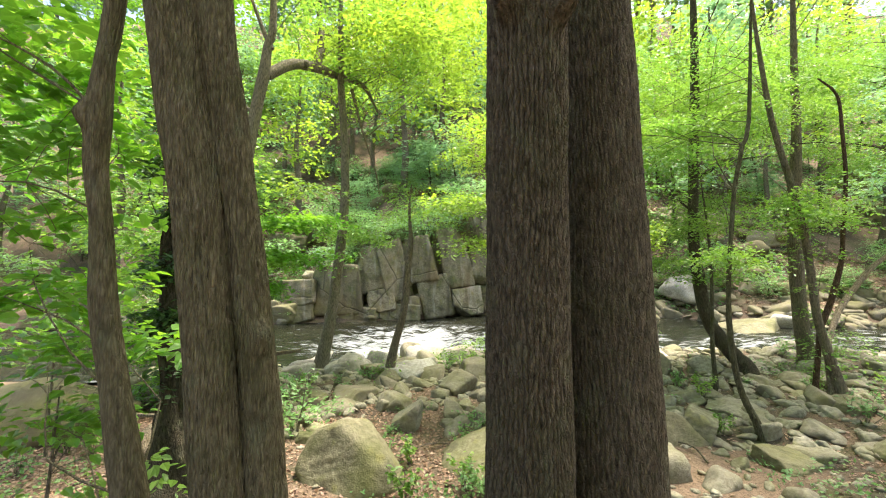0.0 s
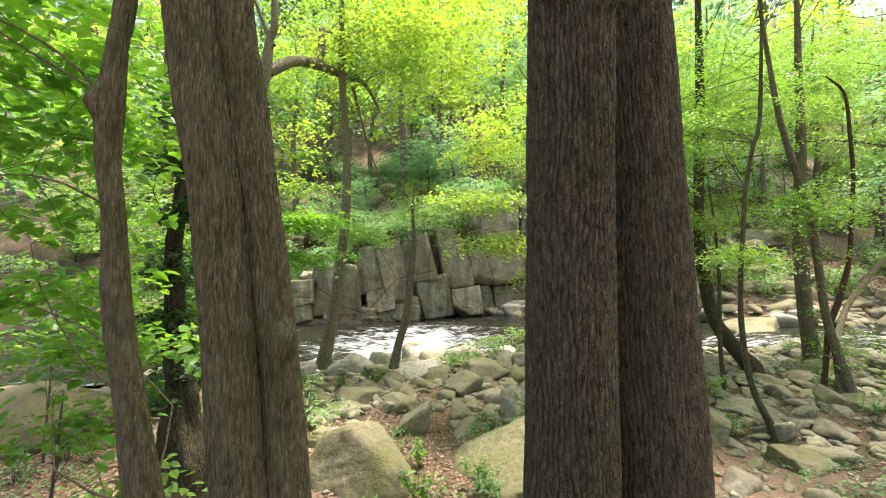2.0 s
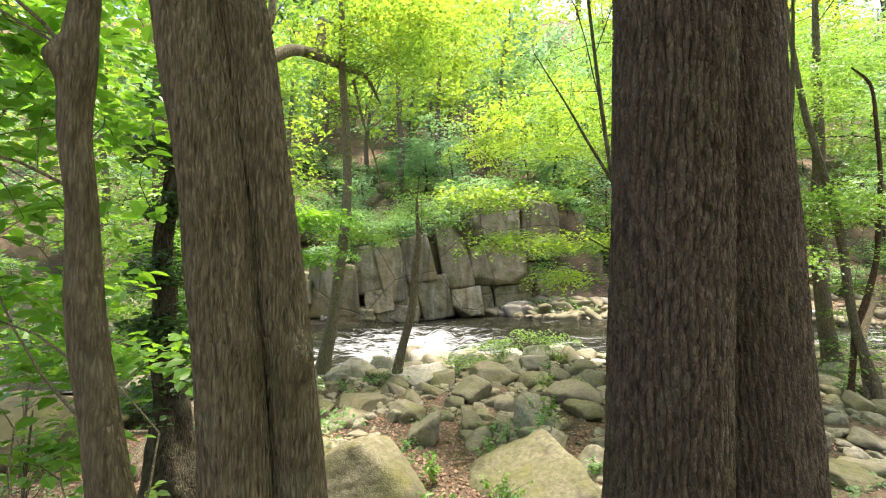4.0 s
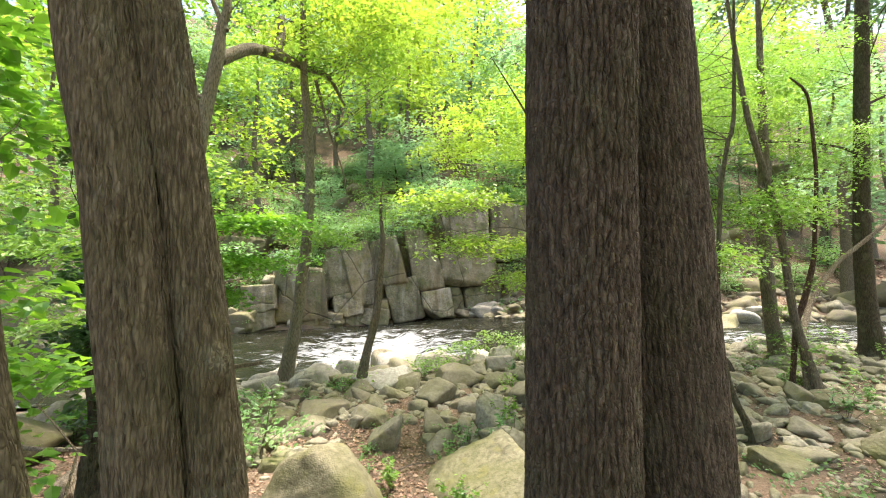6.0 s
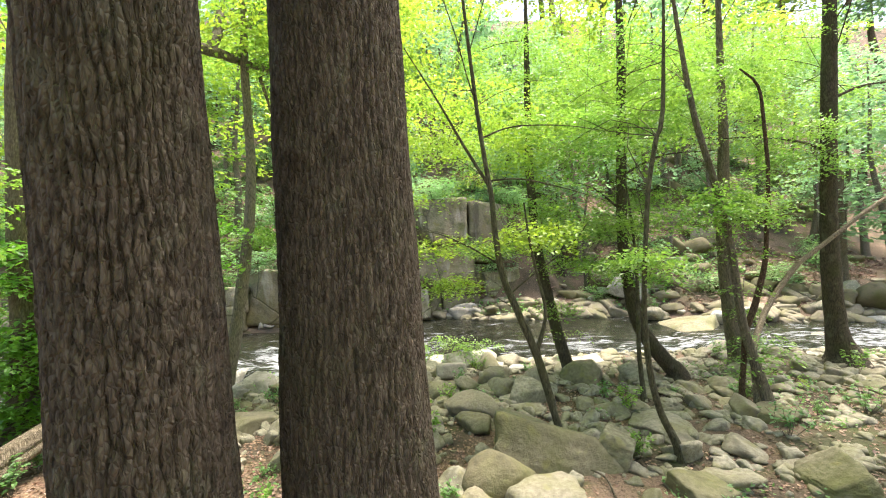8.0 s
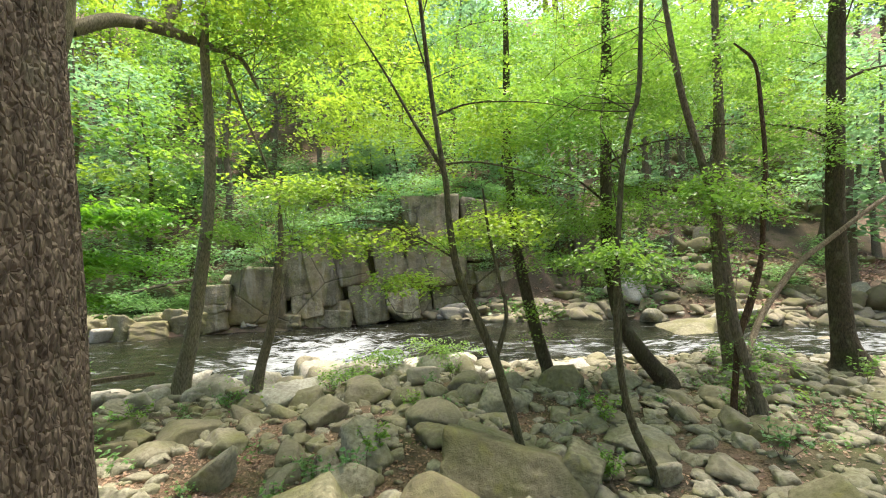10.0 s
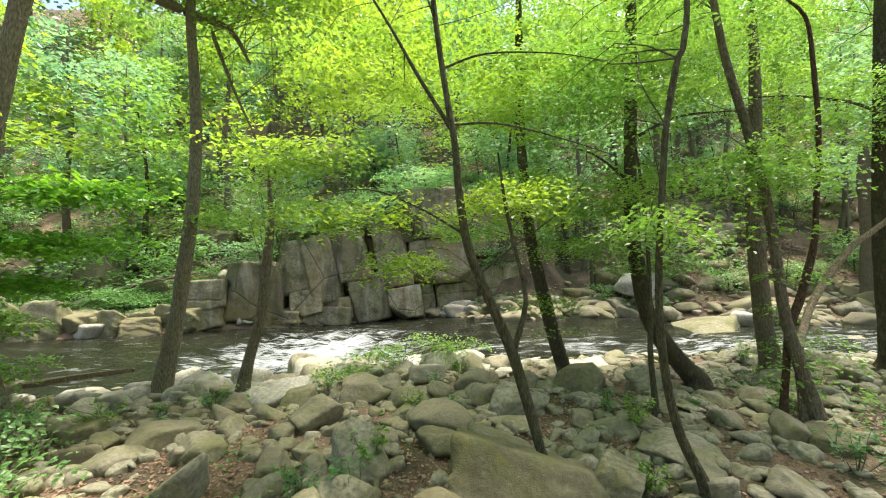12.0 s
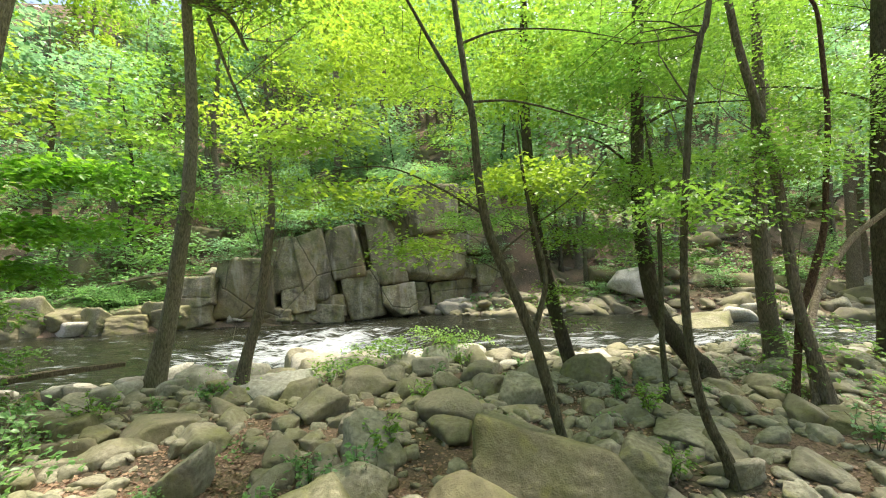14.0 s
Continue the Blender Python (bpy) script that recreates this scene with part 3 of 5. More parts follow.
tree("tall straight trunk with furrowed bark and a pale scar", "tree", [(0.796, 1.864, 0.10, 0.231), (0.761, 1.857, 0.83, 0.221), (0.721, 1.849, 1.70, 0.198), (0.688, 1.842, 2.40, 0.189), (0.652, 1.834, 3.15, 0.179), (0.620, 1.820, 4.50, 0.155), (0.700, 1.800, 8.00, 0.100), (0.800, 1.800, 11.00, 0.030)],
     BARK_RIDGED, [(1.6, 2.2, 10, 2.4, 2.4, 2.0, 90)], seed=5, sides=320, step=0.011, relief=0.02, ridges=0.011, plate=0.019, knots=[(0.62, 1.66, 2.06, 0.035, 0.012)], per=35, size=0.09, twigs=30)
tree("slim brown trunk with a dark burl, wrapped in low maple leaves", "tree", line(1.72, (-1.22, 0.3, 0.07), (-1.29, 0.73, 0.062), (-1.36, 1.15, 0.055), (-1.42, 1.5, 0.052), (-1.44, 1.86, 0.045), (-1.47, 2.1, 0.047), (-1.46, 2.34, 0.05), (-1.44, 2.58, 0.04), (-1.41, 2.81, 0.04), (-1.3, 4, 0.035), (-1.3, 6, 0.015)),
     BARK_BROWN, [(-2.6, 2.3, 2.9, 0.9, 0.8, 0.6, 34), (-2.3, 2.5, 1.7, 0.5, 0.6, 0.6, 8), (-2.7, 2.9, 1.2, 0.5, 0.4, 0.12, 4), (-1.95, 2.75, 1.15, 0.25, 0.3, 0.1, 2), (-2.3, 2.6, 0.65, 0.2, 0.2, 0.1, 1)], limbs=[line(1.75, (-1.46, 2.3, 0.008), (-1.7, 2.55, 0.006), (-2.1, 2.75, 0.004), (-2.7, 2.9, 0.002)), line(1.75, (-1.44, 1.9, 0.006), (-1.8, 2.05, 0.004), (-2.3, 2.0, 0.002))],
     seed=6, sides=60, step=0.02, relief=0.08, ridges=0.004, plate=0.025, knots=[(-1.52, 1.68, 2.33, 0.04, 0.05)], per=30, reach=0.35, size=0.095, leaf=LEAF_MAPLE, twigs=30)
tree("old ivy-hung stump trunk with a ragged dark foot", "tree", line(3.5, (-2.22, 0.0, 0.24), (-2.25, 0.3, 0.15), (-2.28, 0.68, 0.11), (-2.33, 1.06, 0.09), (-2.35, 1.78, 0.07), (-2.3, 2.27, 0.06), (-2.2, 2.8, 0.045), (-2.1, 3.3, 0.03)),
     BARK_DARK, [(-2.32, 3.45, 1.5, 0.22, 0.2, 0.9, 30), (-2.2, 3.4, 2.6, 0.3, 0.25, 0.6, 25)], seed=7, sides=60, step=0.03, ridges=0.02, plate=0.05, relief=0.2, per=22, reach=0.14, size=0.055, leaf=LEAF_IVY, twigs=4)
# ---- the bank's trees ----
tree("leaning pale trunk with an arched limb and stub", "tree", line(6.52, (-3.06, -0.28, 0.168), (-3.25, 0.65, 0.095), (-3.34, 1.57, 0.101), (-3.33, 2.19, 0.095), (-3.20, 3.13, 0.096), (-3.02, 4.19, 0.092), (-2.90, 4.75, 0.095), (-2.84, 5.24, 0.067), (-2.76, 5.73, 0.056), (-2.86, 8.20, 0.022)),
     BARK_PALE, [(-0.6, 8.4, 6.2, 2.4, 1.4, 1.0, 44), (0.6, 9.2, 7.4, 2.4, 1.6, 1.2, 38), (-1.0, 7.6, 5.9, 1.8, 1.0, 0.6, 10), (-2.4, 6, 7.6, 2, 2, 1.0, 16), (-2.4, 6.6, 3.0, 0.5, 0.3, 0.06, 3)],
     limbs=[[(-2.90, 6.61, 4.79, 0.095), (-2.64, 7.06, 5.19, 0.092), (-2.44, 7.84, 5.50, 0.092), (-2.18, 8.51, 5.63, 0.067), (-1.77, 8.96, 5.63, 0.050), (-1.46, 9.07, 5.09, 0.020)],
            [(-2.46, 7.78, 5.50, 0.090), (-2.45, 8.06, 5.98, 0.084), (-2.52, 8.29, 6.45, 0.067)], [(-1.99, 8.79, 5.49, 0.038), (-1.86, 9.30, 4.76, 0.025), (-1.64, 9.86, 3.93, 0.020), (-1.57, 10.08, 3.39, 0.013)],
            line(6.52, (-3.07, 4.14, 0.034), (-3.40, 4.38, 0.031), (-3.64, 4.77, 0.027), (-3.83, 5.13, 0.018)),
            line(6.52, (-2.78, 5.17, 0.045), (-2.93, 5.51, 0.034), (-3.14, 6.07, 0.022))], per=40, size=0.085, reach=0.5, seed=8, leaf=LEAF_YELLOW, twigs=40)
tree("thick dark ivy-grown trunk beside the river", "tree", line(6.6, (-4.2, -0.5, 0.25), (-4.27, 0.4, 0.17), (-4.3, 1.26, 0.145), (-4.36, 2.37, 0.135), (-4.41, 3.57, 0.13), (-4.43, 4.62, 0.12), (-4.4, 7, 0.08), (-4.3, 10, 0.02)),
     BARK_BROWN, [(-4.2, 6.5, 0.5, 0.5, 0.4, 0.8, 30), (-4.4, 6.4, 2.0, 0.7, 0.5, 0.6, 12), (-2.7, 6.7, 1.82, 1.0, 0.4, 0.05, 14), (-2.5, 6.6, 2.4, 0.9, 0.4, 0.05, 11), (-3.2, 6.7, 1.35, 0.6, 0.3, 0.05, 7), (-5.2, 7.4, 6.6, 1.8, 1.4, 1.4, 30)], seed=9, leaf=LEAF_MAPLE, per=60, size=0.08, twigs=44)
tree("slender grey birch-like trunk with ringed bark", "tree", line(8.4, (-2.51, -0.51, 0.149), (-2.29, 0.61, 0.114), (-2.17, 1.54, 0.103), (-2.05, 2.58, 0.092), (-2.02, 3.63, 0.087), (-2.08, 4.79, 0.074), (-2.13, 5.51, 0.070), (-2.14, 7.52, 0.043), (-2.05, 9.38, 0.018)),
     BARK_PALE, [(-2.2, 9, 6.6, 2.2, 2, 1.6, 60), (-1.9, 8.9, 2.35, 0.9, 0.5, 0.25, 10)], per=44, size=0.075, seed=10, leaf=LEAF)
tree("young ivy-footed sapling at the water's edge", "tree", line(7.74, (-1.00, -0.32, 0.099), (-0.90, 0.20, 0.078), (-0.74, 0.82, 0.070), (-0.65, 1.75, 0.062), (-0.61, 2.15, 0.045), (-0.64, 2.70, 0.024), (-0.60, 3.20, 0.008)),
     BARK_GREY, [(-0.5, 8, 2.5, 0.8, 0.6, 0.35, 12), (-0.6, 7.7, 3.0, 0.5, 0.4, 0.3, 7), (-1.05, 7.7, -0.1, 0.15, 0.15, 0.25, 2)], seed=11, leaf=LEAF, per=30)
tree("crooked young hornbeam with a forked stem and layered leaves", "tree", line(5.2, (2.52, -0.08, 0.043), (2.39, 0.39, 0.048), (2.28, 0.76, 0.046), (2.08, 1.23, 0.040), (1.92, 1.65, 0.037), (1.85, 2.11, 0.033), (1.82, 2.50, 0.030), (1.76, 2.88, 0.027), (1.67, 3.55, 0.024), (1.53, 4.88, 0.016), (1.42, 6.00, 0.007)),
     # The cloud at z 6.4 is unseen, added to shade the bank.
     BARK_OLIVE, [(0.9, 5.6, 2.0, 0.7, 0.5, 0.12, 8), (1.3, 5.8, 1.55, 0.5, 0.4, 0.1, 4), (1.5, 6.5, 3.7, 1.7, 1.0, 0.7, 44), (1.4, 4.2, 6.4, 2.0, 1.3, 0.7, 26), (2.5, 5.4, 2.1, 0.6, 0.5, 0.15, 8), (0.4, 5.6, 2.55, 0.8, 0.5, 0.15, 9)],
     limbs=[line(5.2, (2.30, 0.76, 0.029), (2.41, 1.18, 0.021), (2.34, 1.56, 0.017), (2.25, 1.98, 0.015), (2.19, 2.45, 0.008)), line(5.2, (1.82, 2.60, 0.021), (1.51, 3.11, 0.017), (1.27, 3.54, 0.012), (0.86, 4.21, 0.005)),
            line(5.25, (1.90, 1.75, 0.012), (1.53, 1.97, 0.009), (1.08, 2.14, 0.006), (0.52, 2.08, 0.003)),
            line(5.3, (1.80, 2.72, 0.012), (2.2, 2.74, 0.010), (2.75, 2.62, 0.007), (3.3, 2.45, 0.003)), line(5.25, (1.72, 3.2, 0.012), (2.1, 3.34, 0.009), (2.7, 3.36, 0.006), (3.2, 3.3, 0.003)),
            line(5.3, (2.02, 1.4, 0.010), (2.3, 1.62, 0.008), (2.75, 1.95, 0.006), (3.05, 2.3, 0.003))], seed=12, leaf=LEAF_YELLOW, twigs=26)
tree("leaning dark river bank trunk with leafy shoots", "tree", line(7.93, (3.7, -0.13, 0.111), (3.51, 0.55, 0.102), (3.31, 1.41, 0.093), (3.19, 2.09, 0.085), (3.1, 3.22, 0.075), (3.08, 4.11, 0.068), (3.1, 6.5, 0.034), (3.1, 8, 0.017)),
     BARK_DARK, [(3.2, 7.6, 2.7, 0.9, 0.6, 0.2, 9), (2.6, 8.2, 2.1, 1.0, 0.5, 0.12, 10), (3.0, 8.6, 5.3, 1.8, 1.2, 1.3, 50), (3.5, 7.75, 0.7, 0.12, 0.1, 0.5, 3), (3.35, 7.8, 1.7, 0.15, 0.1, 0.4, 2)], seed=13)
tree("dark trunk bowed at the foot on the river bank", "tree", line(7.2, (5.17, -0.01, 0.129), (4.85, 0.38, 0.120), (4.62, 0.77, 0.103), (4.49, 1.46, 0.101), (4.42, 2.23, 0.086), (4.45, 3.42, 0.082), (4.5, 5.03, 0.071), (4.5, 7, 0.043), (4.5, 9, 0.017)),
     # Last cloud, at z 8.3, is out of view, added as overhead shade.
     BARK_DARK, [(4.3, 7.6, 2.3, 1.0, 0.6, 0.15, 12), (4.0, 7.4, 1.75, 0.7, 0.5, 0.1, 7), (5.2, 7.6, 2.9, 0.8, 0.5, 0.15, 8), (4.8, 7.0, 1.5, 0.6, 0.4, 0.1, 4), (4.5, 8.2, 4.9, 1.7, 1.1, 1.2, 52), (4.6, 5.0, 8.3, 2.2, 1.6, 0.8, 34)], limbs=[line(7.1, (4.45, 3.2, 0.025), (5.1, 3.5, 0.016), (6.1, 3.6, 0.006)), line(7.2, (4.43, 2.6, 0.022), (3.9, 3.0, 0.013), (3.4, 3.1, 0.005))], seed=14)
tree("thin straight sapling stem among stones", "sapling", line(6.33, (4.18, -0.26, 0.032), (4.14, 0.47, 0.030), (4.15, 1.11, 0.027), (4.14, 1.76, 0.022), (4.09, 2.41, 0.018), (4.0, 3.1, 0.006)),
     BARK_OLIVE, [(3.9, 6.2, 2.4, 0.6, 0.5, 0.15, 6)], seed=15, sides=10)
tree("slim curving young tree rising from flat stones", "tree", line(4.8, (3.67, -0.2, 0.040), (3.48, 0.17, 0.035), (3.38, 0.59, 0.033), (3.34, 1.09, 0.030), (3.35, 1.52, 0.026), (3.39, 2.04, 0.025), (3.44, 2.56, 0.024), (3.55, 3.1, 0.024), (3.63, 3.38, 0.022), (3.7, 5, 0.012), (3.7, 6, 0.005)),
     BARK_OLIVE, [(3.4, 4.9, 1.8, 0.5, 0.4, 0.1, 5), (3.3, 6.0, 3.5, 1.2, 0.8, 0.6, 28)], seed=16, twigs=16)
tree("stout grey trunk with ivy at the river's edge", "tree", line(7.3, (6.47, -0.03, 0.132), (6.37, 0.57, 0.118), (6.31, 1.45, 0.114), (6.29, 2.26, 0.104), (6.35, 3.5, 0.086), (6.38, 4.51, 0.066), (6.37, 5.19, 0.058), (6.4, 8, 0.016)),
     # The z 8.0 cloud is an added, unseen cover that shades the stones.
     BARK_GREY, [(6.4, 8.3, 5.2, 1.7, 1.1, 1.2, 48), (6.9, 5.2, 8.0, 2.0, 1.6, 0.8, 40), (6.4, 7.1, 0.2, 0.15, 0.15, 0.4, 3), (6.55, 7.15, 0.8, 0.15, 0.1, 0.4, 2), (6.2, 7.1, 2.0, 0.2, 0.1, 0.3, 1)], limbs=[line(7.2, (6.3, 2.3, 0.03), (6.1, 2.45, 0.028), (5.95, 2.55, 0.02))], seed=17)
tree("leaning forked trunk with small leaves along it", "tree", line(5.83, (5.6, -0.13, 0.070), (5.47, 0.35, 0.065), (5.31, 0.94, 0.053), (5.24, 1.53, 0.050), (5.15, 2.18, 0.047), (4.99, 2.85, 0.044), (4.82, 3.45, 0.040), (4.7, 4.0, 0.037), (4.5, 5.5, 0.022), (4.4, 7, 0.009)),
     # The z 7.0 cloud hangs out of view, added to dim the bank.
     BARK_GREY, [(5.0, 5.7, 2.5, 0.7, 0.5, 0.3, 14), (4.9, 6.9, 4.5, 1.5, 1.0, 0.9, 44), (5.0, 4.2, 7.0, 2.0, 1.4, 0.7, 26), (5.45, 5.75, 0.5, 0.1, 0.1, 0.5, 2), (5.3, 5.75, 1.5, 0.15, 0.1, 0.4, 1)], seed=18)
tree("reddish vine-wrapped stem forking from a bank trunk", "tree", line(5.9, (5.36, 0.3, 0.036), (5.42, 0.76, 0.036), (5.58, 1.17, 0.040), (5.74, 1.71, 0.029), (5.8, 2.31, 0.027), (5.85, 2.93, 0.026), (5.82, 3.67, 0.024), (5.76, 4.17, 0.020), (5.5, 4.4, 0.010)),
     BARK_RED, seed=19, sides=10, relief=0.12)
tree("tall straight dark trunk with a flared root", "tree", line(7.39, (8.55, -0.42, 0.26), (8.43, 0.45, 0.165), (8.37, 1.79, 0.136), (8.43, 3.37, 0.122), (8.53, 4.96, 0.116), (8.63, 6.59, 0.10), (8.7, 9, 0.04)),
     # The z 9.0 cloud is unseen, added to keep sun off the bank.
     BARK_DARK, [(8.4, 8.6, 5.8, 2.2, 1.4, 1.6, 64), (8.4, 5.2, 9.0, 2.4, 1.8, 0.8, 56), (7.6, 7.2, 3.6, 1.2, 0.8, 0.4, 20)], limbs=[line(7.2, (8.4, 3.5, 0.03), (7.8, 3.75, 0.02), (6.9, 3.85, 0.013), (6.0, 3.8, 0.005)), line(7.4, (8.5, 4.6, 0.03), (9.3, 4.9, 0.02), (10.4, 5.0, 0.008))], seed=20)
for qx, qy, qt in ((16.0, 14.2, 5.2), (17.0, 14.8, 4.6)):
    g = float(land(qx, qy))
    tree("broken grey snag on the far bank", "snag", [(qx, qy, g, 0.2), (qx + 0.05, qy, g + 2, 0.17), (qx, qy, g + 4, 0.15), (qx + 0.1, qy, g + qt, 0.11)], BARK_BROWN, seed=int(qt * 10), sides=12, relief=0.1, group="snags",
         limbs=[[(qx + 0.05, qy, g + 3.6, 0.06), (qx + 0.5, qy, g + 4.1, 0.05), (qx + 0.6, qy, g + 4.7, 0.03)]])
tree("bent leaning dead limb propped across a trunk", "fallen_limb", [(5.5, 5.86, -0.1, 0.034), (5.55, 5.95, 0.35, 0.034), (5.8, 6.15, 0.68, 0.037), (6.3, 6.45, 1.08, 0.039), (6.88, 6.6, 1.6, 0.039), (7.3, 6.6, 1.9, 0.034), (8.2, 6.6, 2.5, 0.031), (9.4, 6.6, 3.2, 0.020)], DEAD_WOOD, seed=21, sides=12, relief=0.1, category="fallen branch")

# ---- boulders that can be told apart ----
BIG = "large mossy boulder half sunk in the leaf litter"
rock(MOSSY[0], -0.88, 4.0, 1.12, 0.95, 0.74, 24, 6, 0.45, BIG)
rock(MOSSY[2], 0.62, 4.1, 1.15, 0.95, 0.32, 100, -3, 0.42, BIG)
slab_mesh = block_mesh("slab", 431, 3, 5, 26.0, 0.03, 0.15)
slab_mesh.materials.append(STONE_MOSSY)
tilted = tagged(new("slab", slab_mesh), "large tilted slab of mossy stone in leaf litter", "boulder", "river bank boulders")
tilted.matrix_world = pose(2.33, 4.95, -0.34, -28, 20, 6) @ Matrix.Diagonal((0.66, 0.34, 0.40, 1))
rock(MOSSY[3], 1.68, 4.45, 0.62, 0.5, 0.5, 10, 0, 0.35, BIG)
rock(MOSSY[3], -5.1, 5.4, 1.7, 1.2, 0.9, 30, 4, 0.35, "big mossy boulder beside the leaf path")
rock(MOSSY[5], 3.5, 4.2, 0.52, 0.45, 0.22, 15, 9, 0.42, "flat mossy slab sunk in leaf litter")
rock(MOSSY[2], 4.7, 4.1, 0.55, 0.45, 0.24, 70, -4, 0.34, "flat mossy slab sunk in leaf litter")
rock(MOSSY[4], 3.0, 4.9, 0.42, 0.4, 0.42, 60, 15, 0.25, BIG)
for k, (x, y, w, h, pale) in enumerate(((0.7, 7.8, 0.8, 0.45, 0), (0.23, 6.85, 0.58, 0.32, 0), (-3.98, 8.9, 0.8, 0.5, 1), (-0.7, 6.05, 0.52, 0.36, 0), (-0.46, 5.3, 0.36, 0.34, 0), (-1.35, 6.6, 0.65, 0.28, 0),
                                        (-1.97, 6.5, 0.36, 0.24, 0), (1.69, 6.5, 0.72, 0.42, 0), (2.66, 6.85, 0.56, 0.45, 0), (2.3, 7.6, 0.56, 0.42, 0), (3.8, 7.5, 0.62, 0.5, 0), (4.65, 7.3, 0.52, 0.38, 0),
                                        (-0.42, 7.9, 0.75, 0.28, 1), (0.16, 5.68, 0.32, 0.25, 0), (0.53, 5.64, 0.27, 0.25, 0), (1.0, 7.75, 0.5, 0.35, 0), (1.6, 8.4, 0.55, 0.4, 1), (3.88, 5.5, 0.85, 0.2, 0), (3.75, 4.88, 0.34, 0.18, 0),
                                        (5.05, 5.48, 0.36, 0.26, 0), (5.26, 5.34, 0.5, 0.2, 0), (5.8, 6.3, 0.44, 0.26, 0), (6.37, 7.1, 0.44, 0.26, 0), (7.3, 8.65, 0.56, 0.35, 1), (9.7, 13.2, 2.3, 0.9, 0), (9.7, 16.7, 1.8, 1.1, 1), (15.2, 19.3, 1.2, 0.9, 0),
                                        (11.7, 10.7, 0.85, 0.5, 0), (16.8, 14.5, 1.0, 0.7, 0), (0.9, 5.1, 0.5, 0.25, 0))):
    rock((PALE if pale else ROCKS)[k % (6 if pale else 14)], x, y, w, 0.8 * w, h * 0.9, 47 * k, (k * 29) % 21 - 10, 0.3)
rock(ROCKS[3], -0.8, 9.9, 0.6, 0.5, 0.9, 30, 0, 0.1, "dark wet rock standing in white rapids")

# ---- the river cliff ----
ledges = []
cliff = thing("cliff", (0, 0, 0), "stained grey-brown river cliff of cracked upright blocks", "cliff")
for k, (x, y, z, w, d, h, lean, turn) in enumerate((
        (-5.6, 16.1, -0.2, 1.1, 1.6, 0.75, -3, 4), (-5.55, 16.15, 0.55, 1.05, 1.6, 0.85, -4, 2), (-4.2, 16.5, 0.6, 1.75, 1.6, 1.9, -7, 3), (-4.3, 16.5, -0.35, 1.5, 1.3, 0.7, 0, 0),
        (-3.25, 16.4, -0.35, 0.9, 0.9, 0.6, 4, 8), (-2.85, 17.1, 0.95, 1.0, 1.7, 2.6, -22, 4), (-1.85, 17.25, 1.05, 1.0, 1.8, 3.1, -23, 2), (-2.2, 16.6, -0.4, 0.8, 0.8, 0.45, 9, 12),
        (-1.45, 16.6, -0.3, 1.1, 0.9, 0.6, 2, -8), (-0.65, 17.35, 1.15, 1.3, 1.9, 3.2, -22, -3), (0.65, 17.5, 1.25, 1.2, 2.0, 3.5, -17, 4), (-3.0, 17.7, 2.4, 1.5, 1.6, 1.0, -4, 0), (-1.5, 17.9, 2.7, 1.5, 1.6, 1.0, -6, 3),
        (-0.1, 18.0, 3.1, 1.4, 1.6, 1.1, -8, 2), (2.15, 17.9, 2.5, 2.2, 2.2, 3.6, -3, 4), (1.0, 18.0, 3.2, 1.0, 1.7, 1.9, -5, 2), (4.05, 18.2, 2.55, 1.6, 2.2, 3.3, 2, 6), (5.3, 18.5, 2.4, 1.2, 2.0, 2.9, 4, 10),
        (1.7, 17.4, 0.25, 0.7, 1.0, 0.9, -4, 0), (2.5, 17.5, 0.3, 0.75, 1.0, 0.8, 3, 6), (3.3, 17.6, 0.45, 0.9, 1.0, 0.8, 0, -5), (4.6, 17.5, 1.0, 1.5, 1.2, 0.9, -16, 5), (6.1, 18.6, 1.3, 1.2, 1.6, 1.6, 8, 14), (-1.2, 18.2, 1.0, 4.8, 1.8, 3.2, 0, 3), (2.6, 18.6, 1.8, 5.0, 1.8, 4.2, 0, 5))):
    beds = 1 if h < 2.0 or w > 4 else 2
    slant, low = math.tan(radians(0.85 * lean)), -h / 2
    for n in range(beds):
        tall = h * (0.36 + 0.12 * math.sin(5 * k)) if n < beds - 1 else h / 2 - low
        mid = low + tall / 2
        me = block_mesh("block", 700 + 5 * k + n, 3, 5, 130.0, 0.016, 0.05)
        b = part("block", me, CLIFF, cliff)
        b.matrix_basis = (pose(x, y + 0.3, z, 3 - (k * 7) % 9, 0.15 * lean, turn) @ Matrix.Translation((slant * mid + 0.05 * math.sin(3 * k + 7 * n), 0.07 * math.sin(4 * n + k), mid))
                          @ Matrix.Shear("XY", 4, (slant, 0.0)) @ Matrix.Diagonal((w / 2 + (0.05 if abs(lean) > 15 else 0.12), d / 2 + 0.3, tall / 2 + (0.05 if n < beds - 1 else 0.1), 1)))
        low += tall
    ledges.append((x + slant * h / 2, y - 0.35, z + h / 2 - 0.05))

# ---- scattered boulders ----
rng = np.random.RandomState(21)
taken = [(-0.85, 3.95, 0.7), (0.62, 4.1, 0.65), (2.3, 5.0, 0.8), (1.68, 4.45, 0.4)]


def trail(x, y):
    """How near a place is to the trodden leaf path, 1 on it."""
    return math.exp(-(((x + 0.12 + 0.07 * y) / 0.45) ** 2)) if y < 6.0 else 0.0


